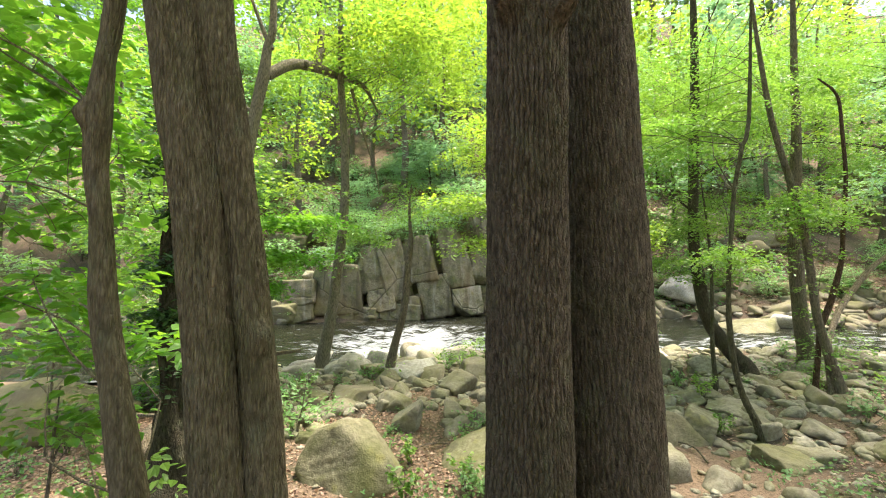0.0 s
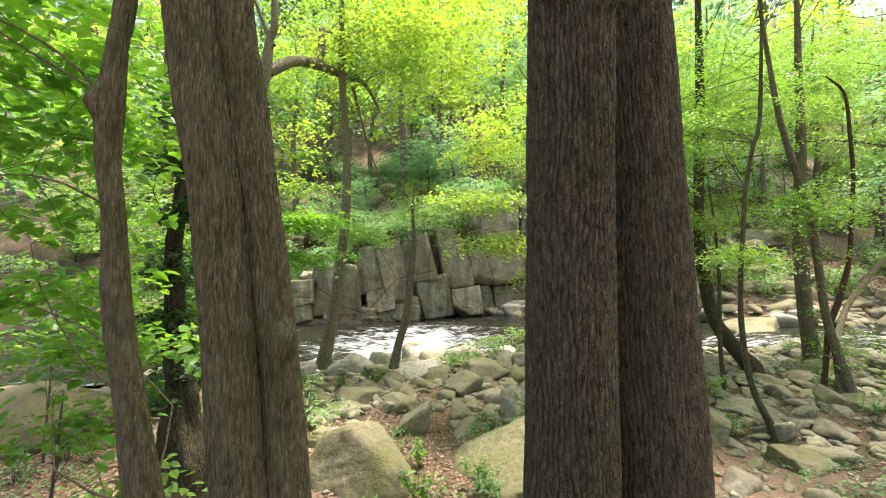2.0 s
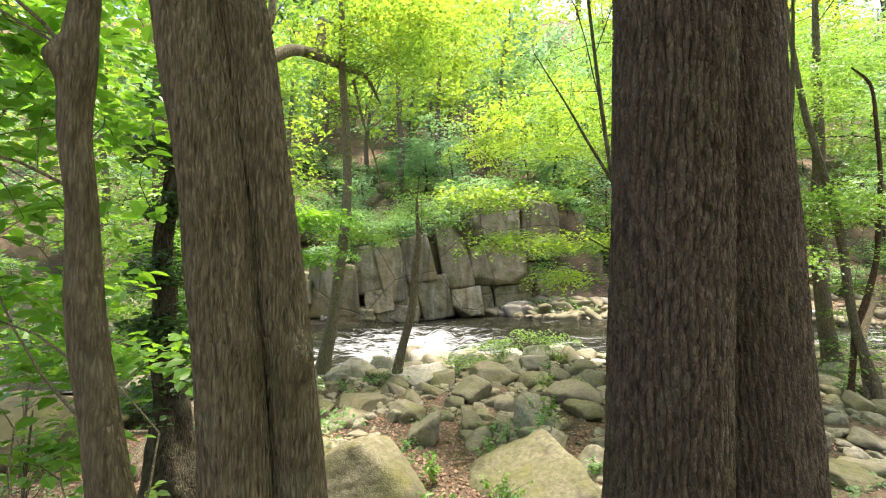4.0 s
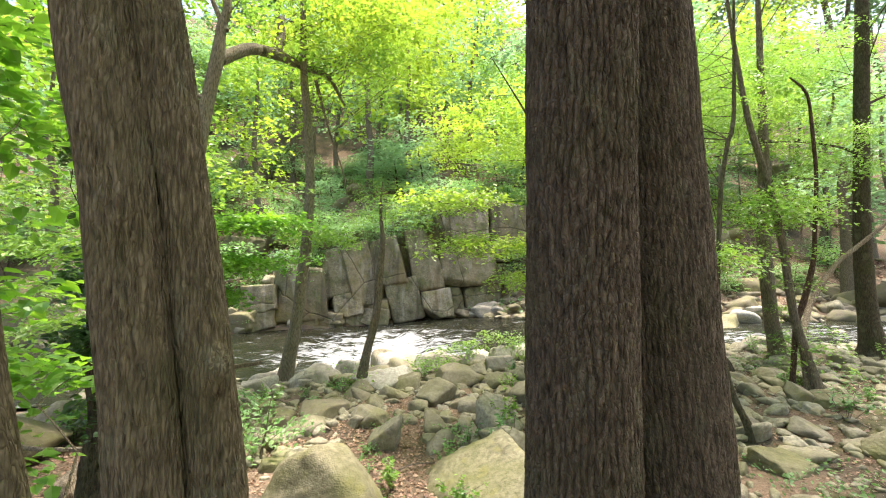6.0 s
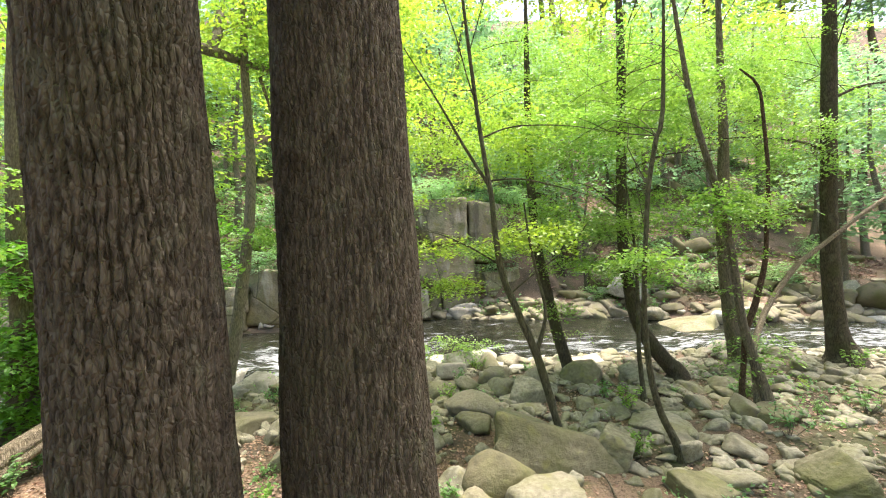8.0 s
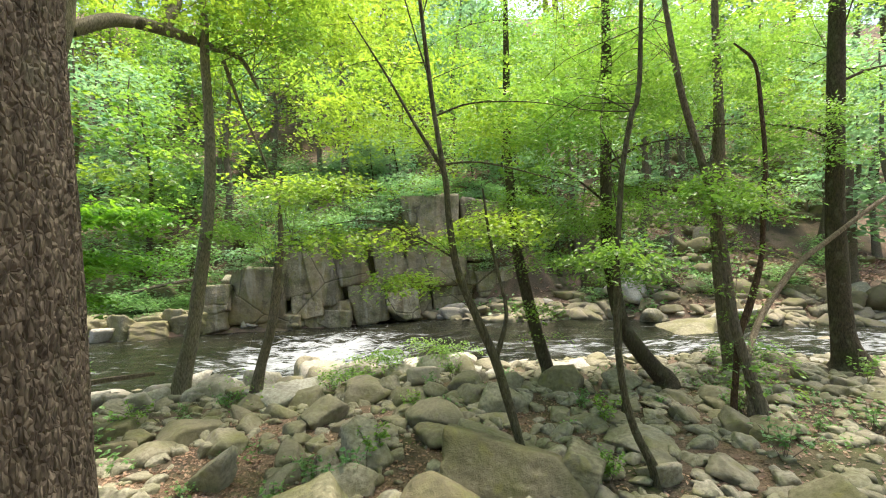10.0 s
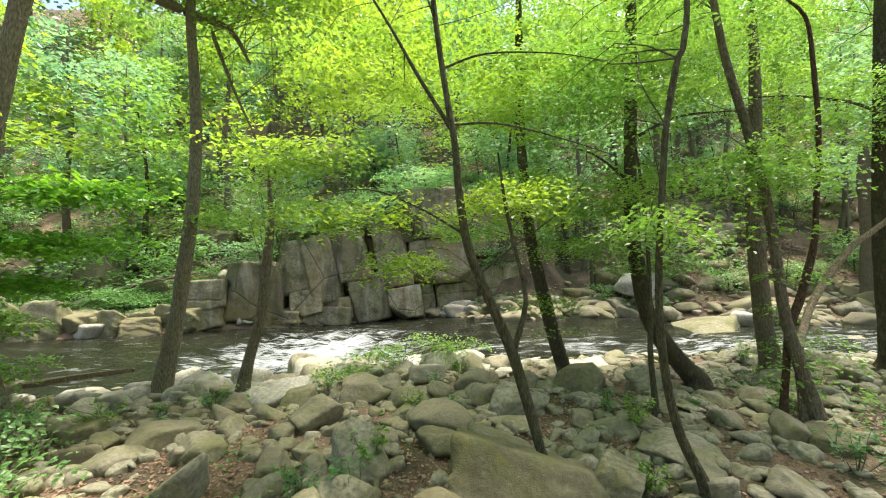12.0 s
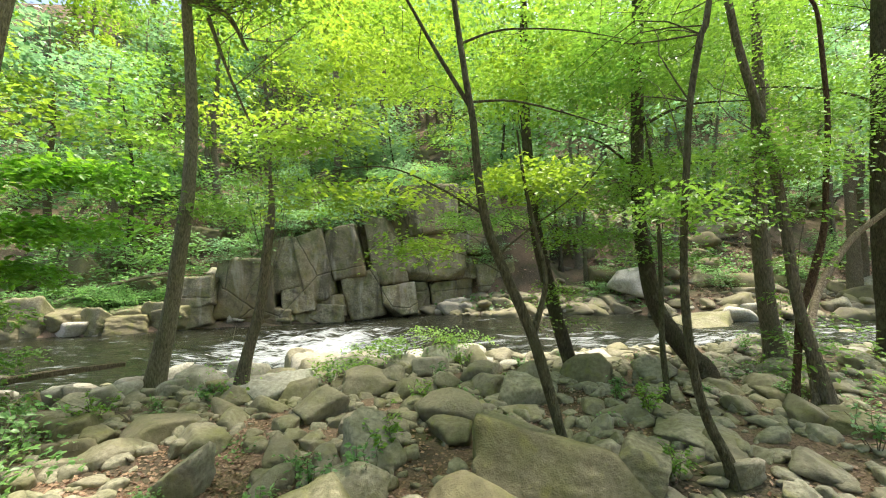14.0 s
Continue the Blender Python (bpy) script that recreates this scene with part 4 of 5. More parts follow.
made, rest = 0, []
for _ in range(6000):
    if made >= 560:
        break
    x, y = rng.uniform(-6, 13), rng.uniform(3.4, 10.4)
    if y > float(shore_near(x)) + 0.5 or (y < 4.6 and x < 0.6) or trail(x, y) > 0.25:
        continue
    if (y < 5.6 and rng.rand() < 0.4) or (x < -2 and y < 6) or (x > 8 and rng.rand() < 0.4):
        continue
    w = (0.14 + 0.38 * rng.rand() ** 2.4) * (1 if x < 3 else 0.78)
    if any((x - a) ** 2 + (y - b) ** 2 < (0.30 * (w + c)) ** 2 for a, b, c in taken):
        continue
    taken.append((x, y, w))
    at_water = y > float(shore_near(x)) - 1.3
    pale = at_water and rng.rand() < 0.6
    pool = (PALE if w > 0.3 else SMALL_PALE) if pale else (ROCKS if w > 0.3 else SMALL)
    low = 0.55 if x > 3 else 0.8
    if made >= 205 or w < 0.19:
        rest.append((x, y, w * 1.1, w * low * 0.85))
        made += 1
        continue
    rock(pool[rng.randint(len(pool))], x, y, w * 1.1, w * rng.uniform(0.6, 1.0), w * rng.uniform(0.42, 0.8) * low * 1.15, rng.uniform(0, 360), rng.uniform(-15, 15), 0.34,
         "pale rounded boulder at the water's edge" if pale else "grey worn boulder lying on the river bank")
    made += 1
for k in range(75):
    x = rng.uniform(-12, 19)
    if -5.5 < x < 1.5 and k % 3:
        continue
    y = float(shore_far(x)) + abs(rng.normal(0, 1.3)) - 0.35
    if 1.0 < x < 6 and y > 17.0:
        continue
    w = 0.25 + 0.6 * rng.rand() ** 2
    pool = SMALL_PALE if rng.rand() < 0.35 else SMALL
    rock(pool[rng.randint(len(pool))], x, y, w, w * 0.8, w * 0.6, rng.uniform(0, 360), rng.uniform(-12, 12), 0.3, "grey stone block on the far river bank", group="far bank boulders")
outcrop = np.random.RandomState(8)
for k in range(16):
    x = outcrop.uniform(-15, -6.3)
    y = float(shore_far(x)) + outcrop.uniform(2.5, 8)
    w = outcrop.uniform(0.8, 1.9)
    rock(MOSSY[(2, 4, 5)[k % 3]], x, y, w, 0.8 * w, w * outcrop.uniform(0.5, 0.8), outcrop.uniform(0, 360), outcrop.uniform(-10, 10), 0.3, "dark mossy outcrop rock on the shaded slope", group="hillside boulders")
rock(MOSSY[5], 25.5, 24.5, 3.6, 2.8, 2.6, 20, 0, 0.3, "huge yellow-green mossy boulder on the slope", group="hillside boulders")


def shape_of(me):
    v = np.empty(len(me.vertices) * 3, np.float32)
    me.vertices.foreach_get("co", v)
    return v.reshape(-1, 3), np.array([p.vertices[:] for p in me.polygons])


def strewn(name, label, shapes, places, mat):
    """Many stones in one mesh; a place is x, y, width, height."""
    vs, fs, n = [], [], 0
    for k, (x, y, w, h) in enumerate(places):
        u, f = shapes[k % len(shapes)]
        c, sn = math.cos(2.4 * k), math.sin(2.4 * k)
        q = u * (w * 0.55, w * 0.55 * (0.6 + 0.4 * ((k * 7) % 10) / 10), h * 0.55)
        q = np.stack([c * q[:, 0] - sn * q[:, 1], sn * q[:, 0] + c * q[:, 1], q[:, 2] + 0.25 * math.sin(k * 1.7) * q[:, 0]], 1)
        vs.append(q + (x, y, float(land(x, y)) + 0.12 * h))
        fs.append(f + n)
        n += len(u)
    return tagged(part(name, fill(name, np.concatenate(vs), np.concatenate(fs)), mat), label, "stones", kind="stuff")


chips = [shape_of(block_mesh("chip", 500 + k, 5, 2, 24.0, 0.05, 0.3)) for k in range(10)]
lumps = [shape_of(block_mesh("lump", 520 + k, 8, 3, 50.0, 0.035, 0.38)) for k in range(12)]
slopes = []
for k in range(330):
    x = rng.uniform(-16, 24)
    y = float(shore_far(x)) + rng.uniform(0.8, 17)
    w = 0.25 + 1.1 * rng.rand() ** 3
    if not (-6 < x < 6.5 and y < 19.5):
        slopes.append((x, y, w, 0.6 * w))
strewn("slope_stones", "grey mossy stones strewn over the wooded slope", lumps, slopes, STONE_MOSSY)

heap = np.random.RandomState(77)
for k in range(64):
    x = heap.uniform(-5.5, 2.4)
    y = float(shore_near(x)) - 0.15 + heap.normal(0, 0.38)
    w = 0.28 + 0.45 * heap.rand() ** 1.8
    rock((PALE if w > 0.42 else SMALL_PALE)[k % 6], x, y, w, w * heap.uniform(0.65, 1), w * heap.uniform(0.65, 0.95), heap.uniform(0, 360), heap.uniform(-16, 16), 0.28, "pale rounded boulder at the water's edge")
far_stones = []
for k in range(320):
    x = heap.uniform(1.5, 17)
    y = float(shore_far(x)) + 0.1 + abs(heap.normal(0, 0.9 if k % 2 else 2.6))
    if x < 6.8 and y > 17.2:
        continue
    w = 0.18 + 0.5 * heap.rand() ** 2.2
    far_stones.append((x, y, w * 1.2, w * 0.55))

rubble = []
for k in range(230):
    x = heap.uniform(9.5, 19)
    y = 21.2 + 0.12 * (x - 9.5) + heap.normal(0, 0.55)
    w = 0.25 + 0.4 * heap.rand() ** 1.5
    rubble.append((x, y, w, w * 0.75))
strewn("slope_rubble", "dark mossy rubble tumbled in a row on the slope", lumps, rubble, STONE_MOSSY)
strewn("far_stones", "grey stones heaped along the far river bank", lumps, far_stones, STONE)
strewn("bank_stones", "smaller grey stones packed between bank boulders", lumps, rest, STONE)

# ---- small stones, litter and ground plants ----
small, middling = [], []
for k in range(8000):
    x, y = rng.uniform(-6, 14), rng.uniform(3.3, 10.6)
    if y > float(shore_near(x)) + 0.3 or trail(x, y) > 0.3 or (x < -2.5 and y < 6.5) or (y < 4.8 and x < 1 and rng.rand() < 0.8):
        continue
    if rng.rand() < 0.4 and y > 4.3:
        w = 0.09 + 0.12 * rng.rand()
        middling.append((x, y, w, w * rng.uniform(0.4, 0.75)))
    else:
        w = 0.03 + 0.06 * rng.rand()
        small.append((x, y, w, w * rng.uniform(0.4, 0.7)))
strewn("loose_stones", "fist-sized grey stones strewn over the bank", lumps, middling[:1500], STONE)
strewn("gravel", "small grey gravel between the boulders", chips, small[:2000], STONE)


def scatter(name, label, category, n, box, size, mat, accept, lift=0.0, tilt=0.35, fine=False):
    x, y = rng.uniform(box[0], box[1], n), rng.uniform(box[2], box[3], n)
    ok = accept(x, y)
    x, y = x[ok], y[ok]
    k = len(x)
    p = np.stack([x, y, land(x, y) + lift * rng.rand(k) + 0.008], 1)
    a = rng.uniform(0, 6.28, k)
    d = np.stack([np.cos(a), np.sin(a), rng.normal(0, tilt * 0.6, k)], 1)
    nn = np.array([[0, 0, 1.0]]) + rng.normal(0, tilt, (k, 3))
    v, f = leaf_array(p, d, nn, size * rng.uniform(0.6, 1.3, k), fine=fine)
    tagged(part(name, fill(name, v, f, False), mat), label, category, kind="stuff")


scatter("leaf_litter", "dry reddish-brown fallen leaves on the path", "leaf litter", 120000, (-7, 7, -5, 7.2), 0.045, LEAF_DRY,
        lambda x, y: (wave(x, y, 1.1, 31) + 1.6 * np.exp(-(((x + 0.12 + 0.07 * y) / 0.5) ** 2)) + 1.3 * smooth(-2.0, -3.4, x) - 0.05 * np.abs(y - 3) > -0.2 + 0.4 * rng.normal(size=len(x))))
scatter("slope_litter", "brown fallen leaves on the far slope", "leaf litter", 70000, (-14, 24, 13.5, 25), 0.11, LEAF_DRY, lambda x, y: (y > shore_far(x) + 0.8) & (wave(x, y, 0.7, 33) > -0.6))
scatter("ground_ivy", "low green creeping plants on the slope", "ground cover", 62000, (-16, 24, 13, 34), 0.16, LEAF_COOL, lambda x, y: (y > shore_far(x) + 0.4) & (wave(x, y, 0.8, 35) > 0.05 + 0.75 * smooth(5, 8, x) * smooth(25, 20, y) + 0.45 * smooth(-4, -7, x) * smooth(27, 22, y)), lift=0.3, tilt=0.6)
scatter("low_greenery", "patches of small green weeds between the stones", "ground cover", 34000, (-6, 12, 2.2, 9), 0.045, LEAF_COOL, lambda x, y: (wave(x, y, 1.9, 37) > 0.5) & (y < shore_near(x) - 0.3), lift=0.08, tilt=0.7)


def plant_mesh(seed, tall, spread, count, size):
    r = np.random.RandomState(seed)
    k = r.randint(5, 9)
    tips = np.stack([r.normal(0, spread, k), r.normal(0, spread, k), tall * r.uniform(0.6, 1.1, k)], 1)
    tubes = [twig(r, (0, 0, -0.05), t, 0.006, 0.002, 0.2) for t in tips]
    i = r.randint(0, k, count)
    s = r.uniform(0.3, 1.0, count)[:, None]
    p = tips[i] * s + r.normal(0, 0.02, (count, 3))
    a = r.uniform(0, 6.28, count)
    d = np.stack([np.cos(a), np.sin(a), r.normal(-0.1, 0.3, count)], 1)
    v, f = leaf_array(p, d, np.array([[0, 0, 1.0]]) + r.normal(0, 0.35, (count, 3)), size * r.uniform(0.6, 1.2, count))
    return joined("stems", tubes), fill("leaves", v, f, False)


def plant_kind(seed, tall, spread, count, size, leaf, label, category, group):
    top = thing("wild_plant", (0, 0, 0), label, category, group)
    st, lv = plant_mesh(seed, tall, spread, count, size)
    tagged(part("stalk", st, BARK_GREY, top), kind="stuff")
    tagged(part("leaves", lv, leaf, top), kind="stuff")
    return top


kinds = [plant_kind(900 + k, 0.32 + 0.06 * k, 0.14, 80 + 10 * k, 0.075, (LEAF_COOL, LEAF, LEAF_COOL)[k % 3], "small leafy green herb between river stones", "plant", "herbs") for k in range(5)]
spots = [(-0.62, 5.1), (-0.35, 4.3), (-1.35, 7.6), (-1.9, 7.4), (-2.3, 7.0), (-1.6, 6.9), (-2.6, 6.4), (-3.0, 5.0), (-1.9, 2.9), (-2.6, 3.2), (-3.1, 3.6), (-1.75, 3.3), (0.5, 5.2), (0.8, 5.0), (1.05, 5.6), (0.3, 5.5), (3.3, 5.0), (5.0, 4.9),
         (6.2, 4.6), (7.0, 5.0), (4.7, 6.4), (1.4, 7.0), (0.1, 8.2), (-0.6, 8.3), (-3.4, 6.6), (-3.7, 5.9), (-4.4, 5.0), (2.0, 8.9), (1.6, 9.0), (2.4, 9.0), (5.9, 7.6), (-0.3, 3.5), (0.25, 3.6), (-2.1, 2.6), (-2.9, 2.7), (-1.4, 8.3), (-1.7, 2.55), (-1.55, 2.4), (-1.85, 2.75), (-1.45, 2.7)]
weeds = np.random.RandomState(5)
while len(spots) < 84:
    x, y = weeds.uniform(-4.5, 8.5), weeds.uniform(3.6, 8.6)
    if y < float(shore_near(x)) - 0.4 and trail(x, y) < 0.3:
        spots.append((x, y))
for k, (x, y) in enumerate(spots):
    m = pose(x, y, float(land(x, y)), 0, 0, 57 * k) @ Matrix.Scale(0.45 + 0.4 * ((k * 37) % 10) / 10, 4)
    if k < len(kinds):
        kinds[k].matrix_basis = m
    else:
        copy_thing(kinds[k % len(kinds)], m @ Matrix.Diagonal([1 / v for v in kinds[k % len(kinds)].scale] + [1]))


def bush(label, x, y, z0, regions, leaf, per=36, size=0.07, seed=1, dense=2.0):
    g = float(land(x, y))
    return tree(label, "bush", [(x, y, g, 0.012), (x + 0.05, y, g + 0.5 * (z0 - g), 0.009), (x + 0.1, y, z0, 0.004)], BARK_GREY, regions, leaf=leaf, per=per, reach=0.3, size=size, seed=seed, sides=8, twigs=16, category="bush", dense=dense, flare=1.0)


bush("bright green bush leaning over the rapids", 1.2, 8.9, 0.3, [(0.3, 8.3, -0.1, 0.5, 0.4, 0.12, 7), (0.9, 8.7, 0.05, 0.55, 0.4, 0.14, 8), (1.6, 9.0, 0.2, 0.6, 0.4, 0.16, 6), (2.3, 9.1, 0.1, 0.4, 0.3, 0.14, 3)], LEAF, seed=61, size=0.055)
bush("low maple shoots beside the leaf path", -2.6, 2.7, 0.9, [(-2.5, 2.9, 0.7, 0.35, 0.3, 0.15, 4), (-1.95, 2.6, 0.35, 0.2, 0.2, 0.2, 2)], LEAF, seed=62, size=0.075, per=24)
bush("sparse leafy shoots among the bank stones", -1.75, 5.0, 0.3, [(-1.75, 5.1, 0.0, 0.45, 0.35, 0.2, 6), (-2.2, 5.6, 0.05, 0.4, 0.35, 0.2, 6), (-2.6, 6.2, 0.0, 0.4, 0.3, 0.15, 4)], LEAF_COOL, seed=65, per=26, size=0.06)
bush("dense green thicket beside the leaf path", -4.4, 4.6, 1.4, [(-4.4, 4.9, 1.3, 1.1, 0.7, 0.6, 26), (-3.7, 4.5, 2.2, 0.9, 0.6, 0.7, 22), (-4.9, 5.4, 2.9, 1.4, 0.9, 0.9, 30)], LEAF, seed=63, size=0.065, per=46, dense=1.1)
bush("layered green shrub by the river's still pool", -4.6, 7.4, 0.8, [(-4.3, 7.2, 0.9, 1.1, 0.5, 0.25, 26), (-5.2, 7.6, 1.7, 1.3, 0.7, 0.4, 30), (-4.0, 7.4, 0.2, 0.6, 0.4, 0.2, 10)], LEAF, seed=64)

# ---- dead wood ----
def log(label, pts, r, seed, name="log", mat=DEAD_WOOD):
    v, out, f, q = tube([(*p, r * k) for p, k in zip(pts, np.linspace(1, 0.6, len(pts)))], 22, 0.05)
    a = np.linspace(0, 2 * np.pi, 22, endpoint=False)[None]
    v = v + out * (r * (0.16 * np.sin(3 * a + seed) + 0.10 * np.sin(7 * a + 4 * q[:, :1]) + 0.06 * np.sin(11 * a + seed)))[..., None]
    me = fill(name, v.reshape(-1, 3), f)
    bm = bmesh.new()
    bm.from_mesh(me)
    bmesh.ops.holes_fill(bm, edges=bm.edges, sides=0)
    bm.to_mesh(me)
    bm.free()
    return tagged(part(name, me, mat), label, "log")


log("split weathered log leaning on a tree's foot", [(-3.26, 4.4, -0.34), (-3.2, 5.0, -0.14), (-3.1, 5.7, 0.04), (-2.97, 6.25, 0.2)], 0.15, 1)
log("broken strip of weathered wood beside the log", [(-3.45, 4.6, -0.34), (-3.38, 5.2, -0.2), (-3.24, 5.8, 0.0)], 0.065, 2)
log("grey driftwood pole on pale river stones", [(-4.2, 8.0, -0.18), (-3.6, 8.2, -0.12), (-2.9, 8.4, -0.08)], 0.05, 3, "driftwood")
log("thin fallen branch lying on the ground", [(-4.6, 5.2, -0.1), (-3.9, 5.0, -0.12), (-3.3, 4.9, -0.1)], 0.025, 4, "fallen_branch")
log("pale dead limb lying on the far slope", [(-9.5, 16.6, 0.6), (-8.0, 16.8, 1.0), (-6.6, 17.2, 1.3)], 0.07, 5, "fallen_branch")
for k, (x, y) in enumerate(((12, 18), (14, 19), (11, 19.5), (16, 18.5), (13, 21), (9, 19), (15.5, 21))):
    z = float(land(x, y))
    z2 = float(land(x + 1.6, y + 0.6 * (-1) ** k))
    log("fallen dead branch on the leafy slope", [(x, y, z + 0.08), (x + 0.8, y + 0.3 * (-1) ** k, (z + z2) / 2 + 0.15), (x + 1.6, y + 0.6 * (-1) ** k, z2 + 0.1)], 0.07, k, "fallen_branch", BARK_BROWN)


for k in range(7):
    x, y = -11.2 + 0.45 * k, 18.2 + 0.9 * math.sin(2.1 * k)
    a, long = 0.4 + 0.5 * math.sin(1.7 * k), 1.0 + 0.35 * math.cos(2.3 * k)
    ends = [(x + t * long * math.cos(a), y + t * long * math.sin(a)) for t in (0, 0.5, 1)]
    log("bare pale roots and branches on the eroded bank", [(p, q, float(land(p, q)) + 0.1 + 0.28 * n * (k % 2) + 0.1 * (n == 1)) for n, (p, q) in enumerate(ends)], 0.035 + 0.012 * (k % 3), 40 + k, "fallen_branch")
for k in range(22):
    x, y = rng.uniform(-3.5, 6.5), rng.uniform(3.0, 7.5)
    a, long = rng.uniform(0, 6.28), rng.uniform(0.25, 0.8)
    ends = [(x + t * long * math.cos(a) + 0.03 * math.sin(7 * t + k), y + t * long * math.sin(a)) for t in (-0.5, 0, 0.5)]
    log("thin grey stick lying on the leaf litter", [(p, q, float(land(p, q)) + 0.03 + 0.03 * (n % 2)) for n, (p, q) in enumerate(ends)], rng.uniform(0.006, 0.014), k, "stick", BARK_GREY)

# ---- the wooded hill across the river ----
def hill_tree(seed, tall, lean, leaf, bark, r, size, label, low=0.3, count=60, wide=2.2):
    g = np.random.RandomState(seed)
    regions = []
    for k in range(9):
        z = tall * (low + (1.02 - low) * (k + 0.5) / 9)
        a, o = g.uniform(0, 6.28), wide * 0.55 * g.uniform(0.2, 1)
        regions.append((lean * z + o * math.cos(a), o * math.sin(a), z, wide * g.uniform(0.5, 0.9), wide * g.uniform(0.5, 0.9), tall * 0.07, count / 5))
    ctrl = [(lean * z + 0.12 * math.sin(z + seed), 0.1 * math.cos(z + seed), z, r * (1 - 0.9 * z / (tall * 1.05))) for z in np.linspace(0, tall, 6)]
    return tree(label, "hill_tree", ctrl, bark, regions, leaf=leaf, per=16, reach=0.8, size=size * 1.3, seed=seed, sides=8, step=0.6, twigs=9, fine=False, group="trees on the far slope", dense=1.0)


FAR = [hill_tree(800, 9, 0.05, LEAF_HAZY, BARK_GREY, 0.16, 0.2, "slender leafy tree on the far slope"), hill_tree(801, 7, -0.1, LEAF, BARK_DARK, 0.12, 0.19, "young leaning green tree on the far slope", 0.25),
       hill_tree(802, 11, 0.0, LEAF_YELLOW, BARK_GREY, 0.2, 0.21, "tall bright-leaved tree on the far slope", 0.35), hill_tree(803, 5, 0.12, LEAF_HAZY, BARK_DARK, 0.08, 0.17, "low spreading tree on the far slope", 0.2, 60, 1.9),
       hill_tree(804, 10, 0.08, LEAF_HAZY, BARK_BROWN, 0.17, 0.2, "dense leafy tree on the far slope", 0.3), hill_tree(805, 3.0, -0.1, LEAF_COOL, BARK_DARK, 0.05, 0.14, "bushy cool-green sapling on the far slope", 0.15, 44, 1.5)]
first = set()
k = 0
for row in range(8):
    for col in range(17):
        x = -27 + 3.7 * col + rng.uniform(-1.3, 1.3) + (row % 2) * 1.8
        d = 1.8 + 3.4 * row + rng.uniform(-1.0, 1.0)
        y = float(shore_far(x)) + d
        if (row < 1 and (-6 < x < 7 or k % 2)) or (row < 2 and x > 7 and k % 3 == 1):
            k += 1
            continue
        if -6 < x < 7:
            y = max(y, 19.4)
        if 1 < row < 5 and (k * 5) % 8 < 2:
            k += 1
            continue
        kind = (5, 3, 1, 0, 2, 4, 3, 5)[(k * 5 + row) % 8] if row < 2 else (0, 2, 4, 1, 0, 2)[(k * 7 + row) % 6]
        if row < 2 and x > 7:
            kind = (0, 4)[k % 2]
        m = pose(x, y, float(land(x, y)) - 0.1, 0, 0, rng.uniform(0, 360))
        sc = rng.uniform(0.8, 1.2)
        ob = FAR[kind]
        if kind in first:
            new_one = copy_thing(ob, m)
            new_one.scale = (sc, sc, sc)
        else:
            ob.matrix_basis = m
            first.add(kind)
        k += 1

for k in range(95):
    x = rng.uniform(-22, 24)
    y = float(shore_far(x)) + rng.uniform(1.6, 15)
    if (-6.5 < x < 7 and y < 19.3) or (7 < x < 17 and y < 20 and k % 4):
        continue
    sc = rng.uniform(0.35, 0.8)
    shrub = copy_thing(FAR[5 if k % 3 else 3], pose(x, y, float(land(x, y)) - 0.1, 0, 0, rng.uniform(0, 360)))
    shrub.scale = (sc * 1.2, sc * 1.2, sc * (1 if k % 3 else 0.6))
    tagged(shrub, "low cool-green shrub on the far slope", "shrub", "shrubs on the far slope")

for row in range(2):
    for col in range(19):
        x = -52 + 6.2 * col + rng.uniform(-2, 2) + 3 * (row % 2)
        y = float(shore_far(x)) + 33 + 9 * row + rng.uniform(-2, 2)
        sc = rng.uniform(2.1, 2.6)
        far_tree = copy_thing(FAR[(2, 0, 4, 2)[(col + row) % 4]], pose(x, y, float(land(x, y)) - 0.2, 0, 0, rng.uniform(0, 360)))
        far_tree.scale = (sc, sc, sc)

for k in range(20):
    x, y = 6.8 + 0.85 * k + rng.uniform(-0.5, 0.5), 17.5 + rng.uniform(0, 7)
    z, tall, lean = float(land(x, y)), rng.uniform(3.5, 7), rng.uniform(-0.12, 0.08)
    r = rng.uniform(0.045, 0.11)
    tree("thin bare trunk standing on the leafy slope", "slope_trunk", [(x + lean * h * tall + 0.1 * math.sin(5 * h + k), y, z + h * tall, r * (1 - 0.7 * h)) for h in (0, 0.3, 0.6, 1.0)],
         (BARK_GREY, BARK_DARK, BARK_OLIVE)[k % 3], seed=950 + k, sides=9, step=0.3, group="thin trunks on the far slope", flare=1.1,
         limbs=[[(x + 0.4 * lean * tall, y, z + 0.4 * tall, 0.3 * r), (x + 0.5 * (-1) ** k, y + 0.1, z + 0.55 * tall, 0.2 * r), (x + 1.1 * (-1) ** k, y + 0.2, z + 0.6 * tall, 0.1 * r)]])

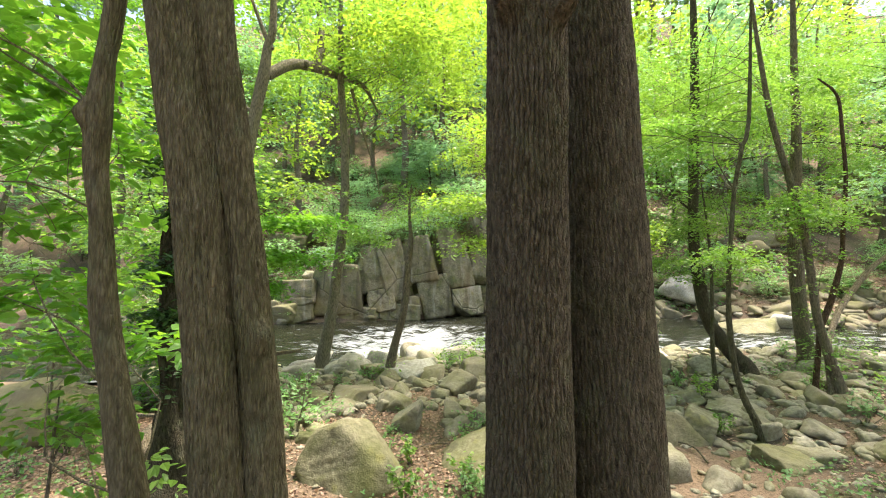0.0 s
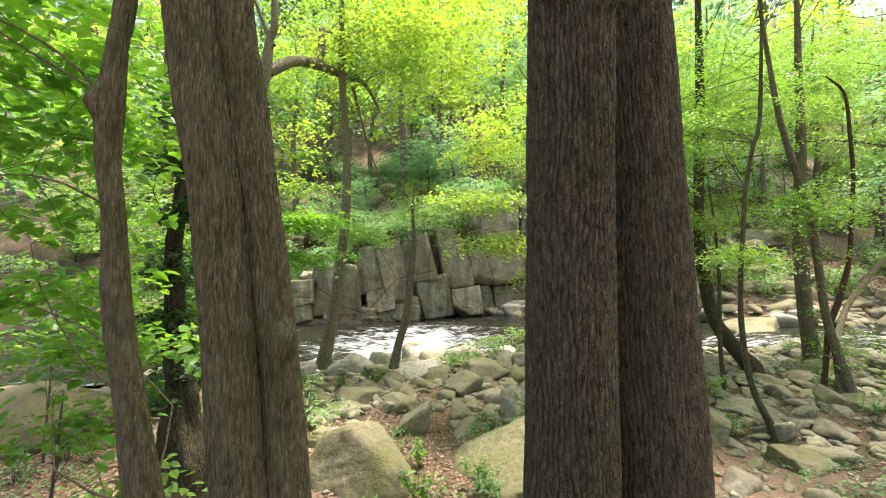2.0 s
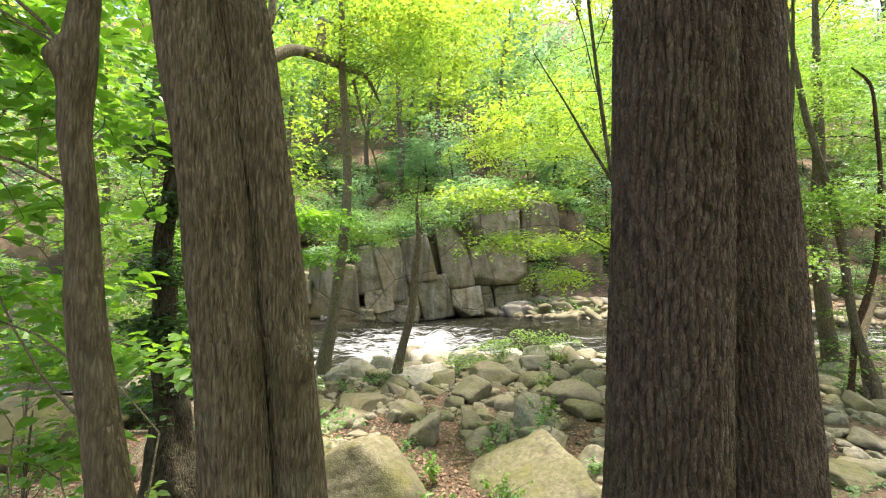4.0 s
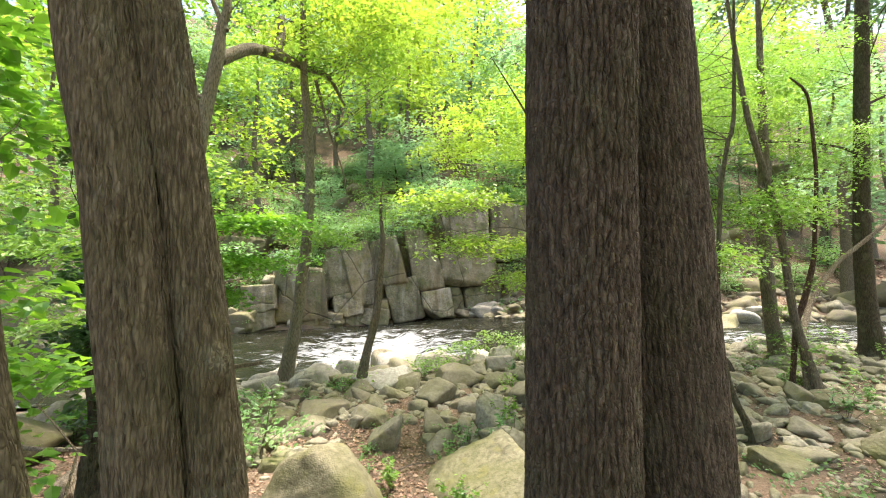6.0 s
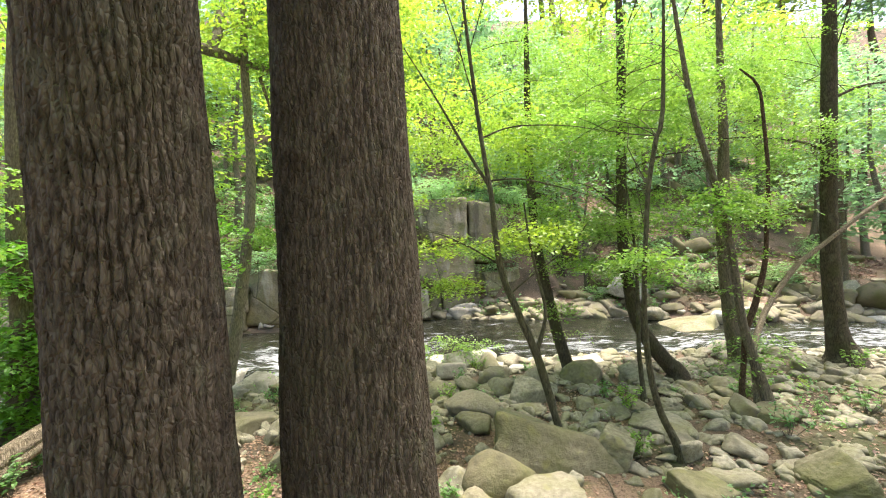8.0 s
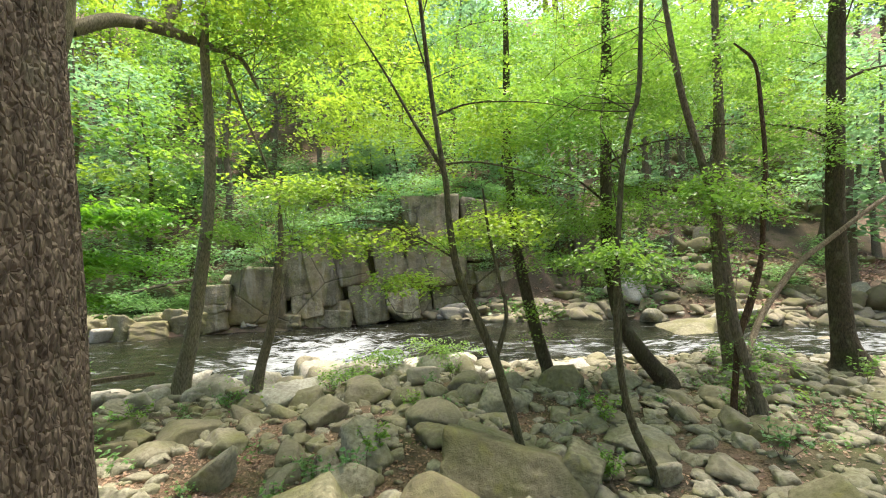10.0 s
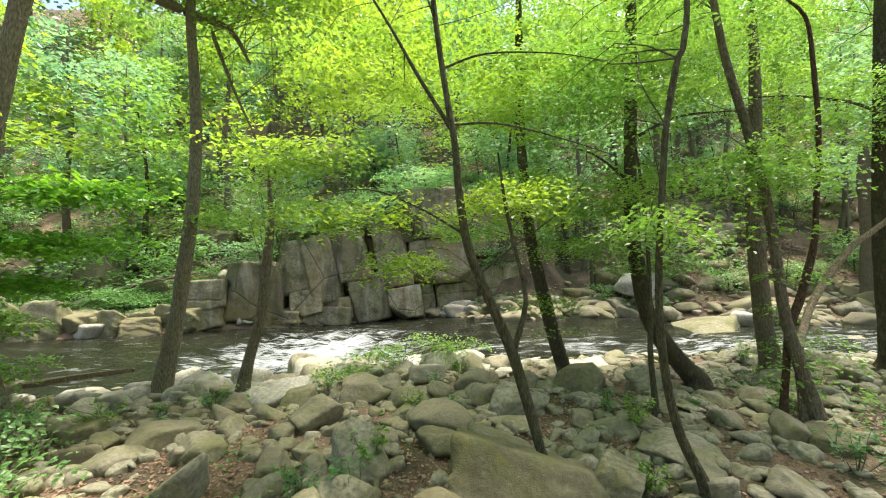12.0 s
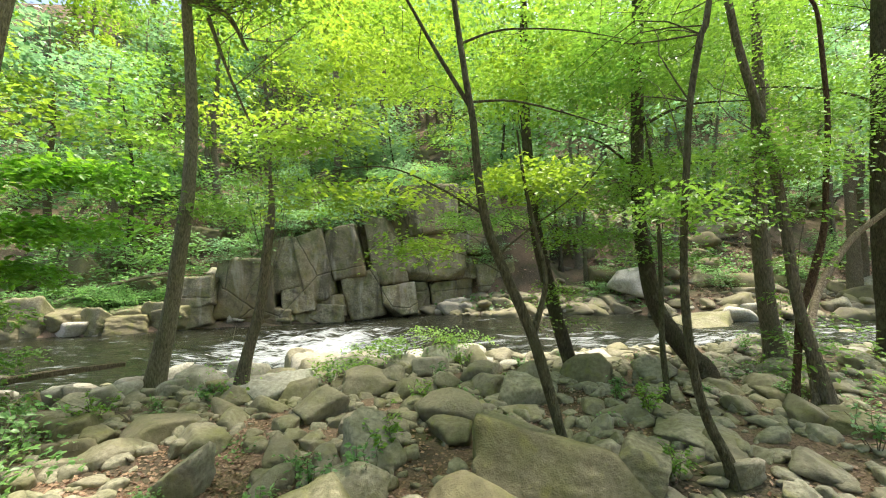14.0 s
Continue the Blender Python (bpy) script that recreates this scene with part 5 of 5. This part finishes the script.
# ---- unseen trees added behind the path, cutting sky light on the trunks ----
for k in range(26):
    if k in (0, 1, 2, 3, 4, 11, 12, 13, 14):
        continue
    x, y = -22 + 4.2 * (k % 11) + rng.uniform(-1.5, 1.5), -5.5 - 6 * (k // 11) + rng.uniform(-1.5, 1.5)
    behind = copy_thing(FAR[(0, 4, 2)[k % 3]], pose(x, y, float(land(x, y)) - 0.1, 0, 0, rng.uniform(0, 360)))
    behind.scale = (1.15, 1.15, 1.25)
    tagged(behind, "unseen tall leafy tree added behind the path for shade", "tree", "trees behind the path")

# ---- stones and plants along the far shore ----
for k in range(17):
    x = -14.0 + 0.5 * k + rng.uniform(-0.15, 0.15)
    w = rng.uniform(0.8, 1.5)
    rock(MOSSY[(2, 4, 5)[k % 3]], x, float(shore_far(x)) + rng.uniform(-0.1, 0.5), w, w * 0.75, w * rng.uniform(0.45, 0.75), rng.uniform(-25, 25), rng.uniform(-8, 8), 0.32, "dark brown rock ledge along the far river bank", group="far bank boulders")
for k, (x, y, z) in enumerate(ledges):
    if z < 1.2 or k > 22:
        continue
    for n in range(2):
        sc = 0.24 + 0.05 * ((k + n) % 4)
        hanging = copy_thing(FAR[5 if (k + n) % 2 else 3], pose(x + 0.55 * (n - 0.5), y + 0.25 * n, z - 0.12, 0, 0, 70 * k + 160 * n))
        hanging.scale = (sc * 1.5, sc * 1.3, sc * (1 if (k + n) % 2 else 0.55))
        tagged(hanging, "shrub hanging over the cliff's edge", "shrub", "cliff top shrubs")
for k in range(11):
    x = -4.2 + 0.95 * k
    y = float(shore_far(x)) + 2.3 + 0.5 * (k % 2)
    sc = 0.28 + 0.05 * (k % 4)
    tuft = copy_thing(FAR[5], pose(x, y, float(land(x, y)) - 0.05, 0, 0, 70 * k))
    tuft.scale = (sc * 1.4, sc * 1.4, sc)
    tagged(tuft, "shrub hanging over the cliff's edge", "shrub", "cliff top shrubs")
for k in range(34):
    x = rng.uniform(-13, -5.6) if k % 6 else rng.uniform(6.5, 17)
    y = float(shore_far(x)) + rng.uniform(0.5, 3.2)
    sc = rng.uniform(0.22, 0.4)
    fern = copy_thing(FAR[5], pose(x, y, float(land(x, y)) - 0.05, 0, 0, rng.uniform(0, 360)))
    fern.scale = (sc * 1.5, sc * 1.5, sc * 0.8)
    tagged(fern, "low green plant on the stony far shore", "plant", "far shore plants")
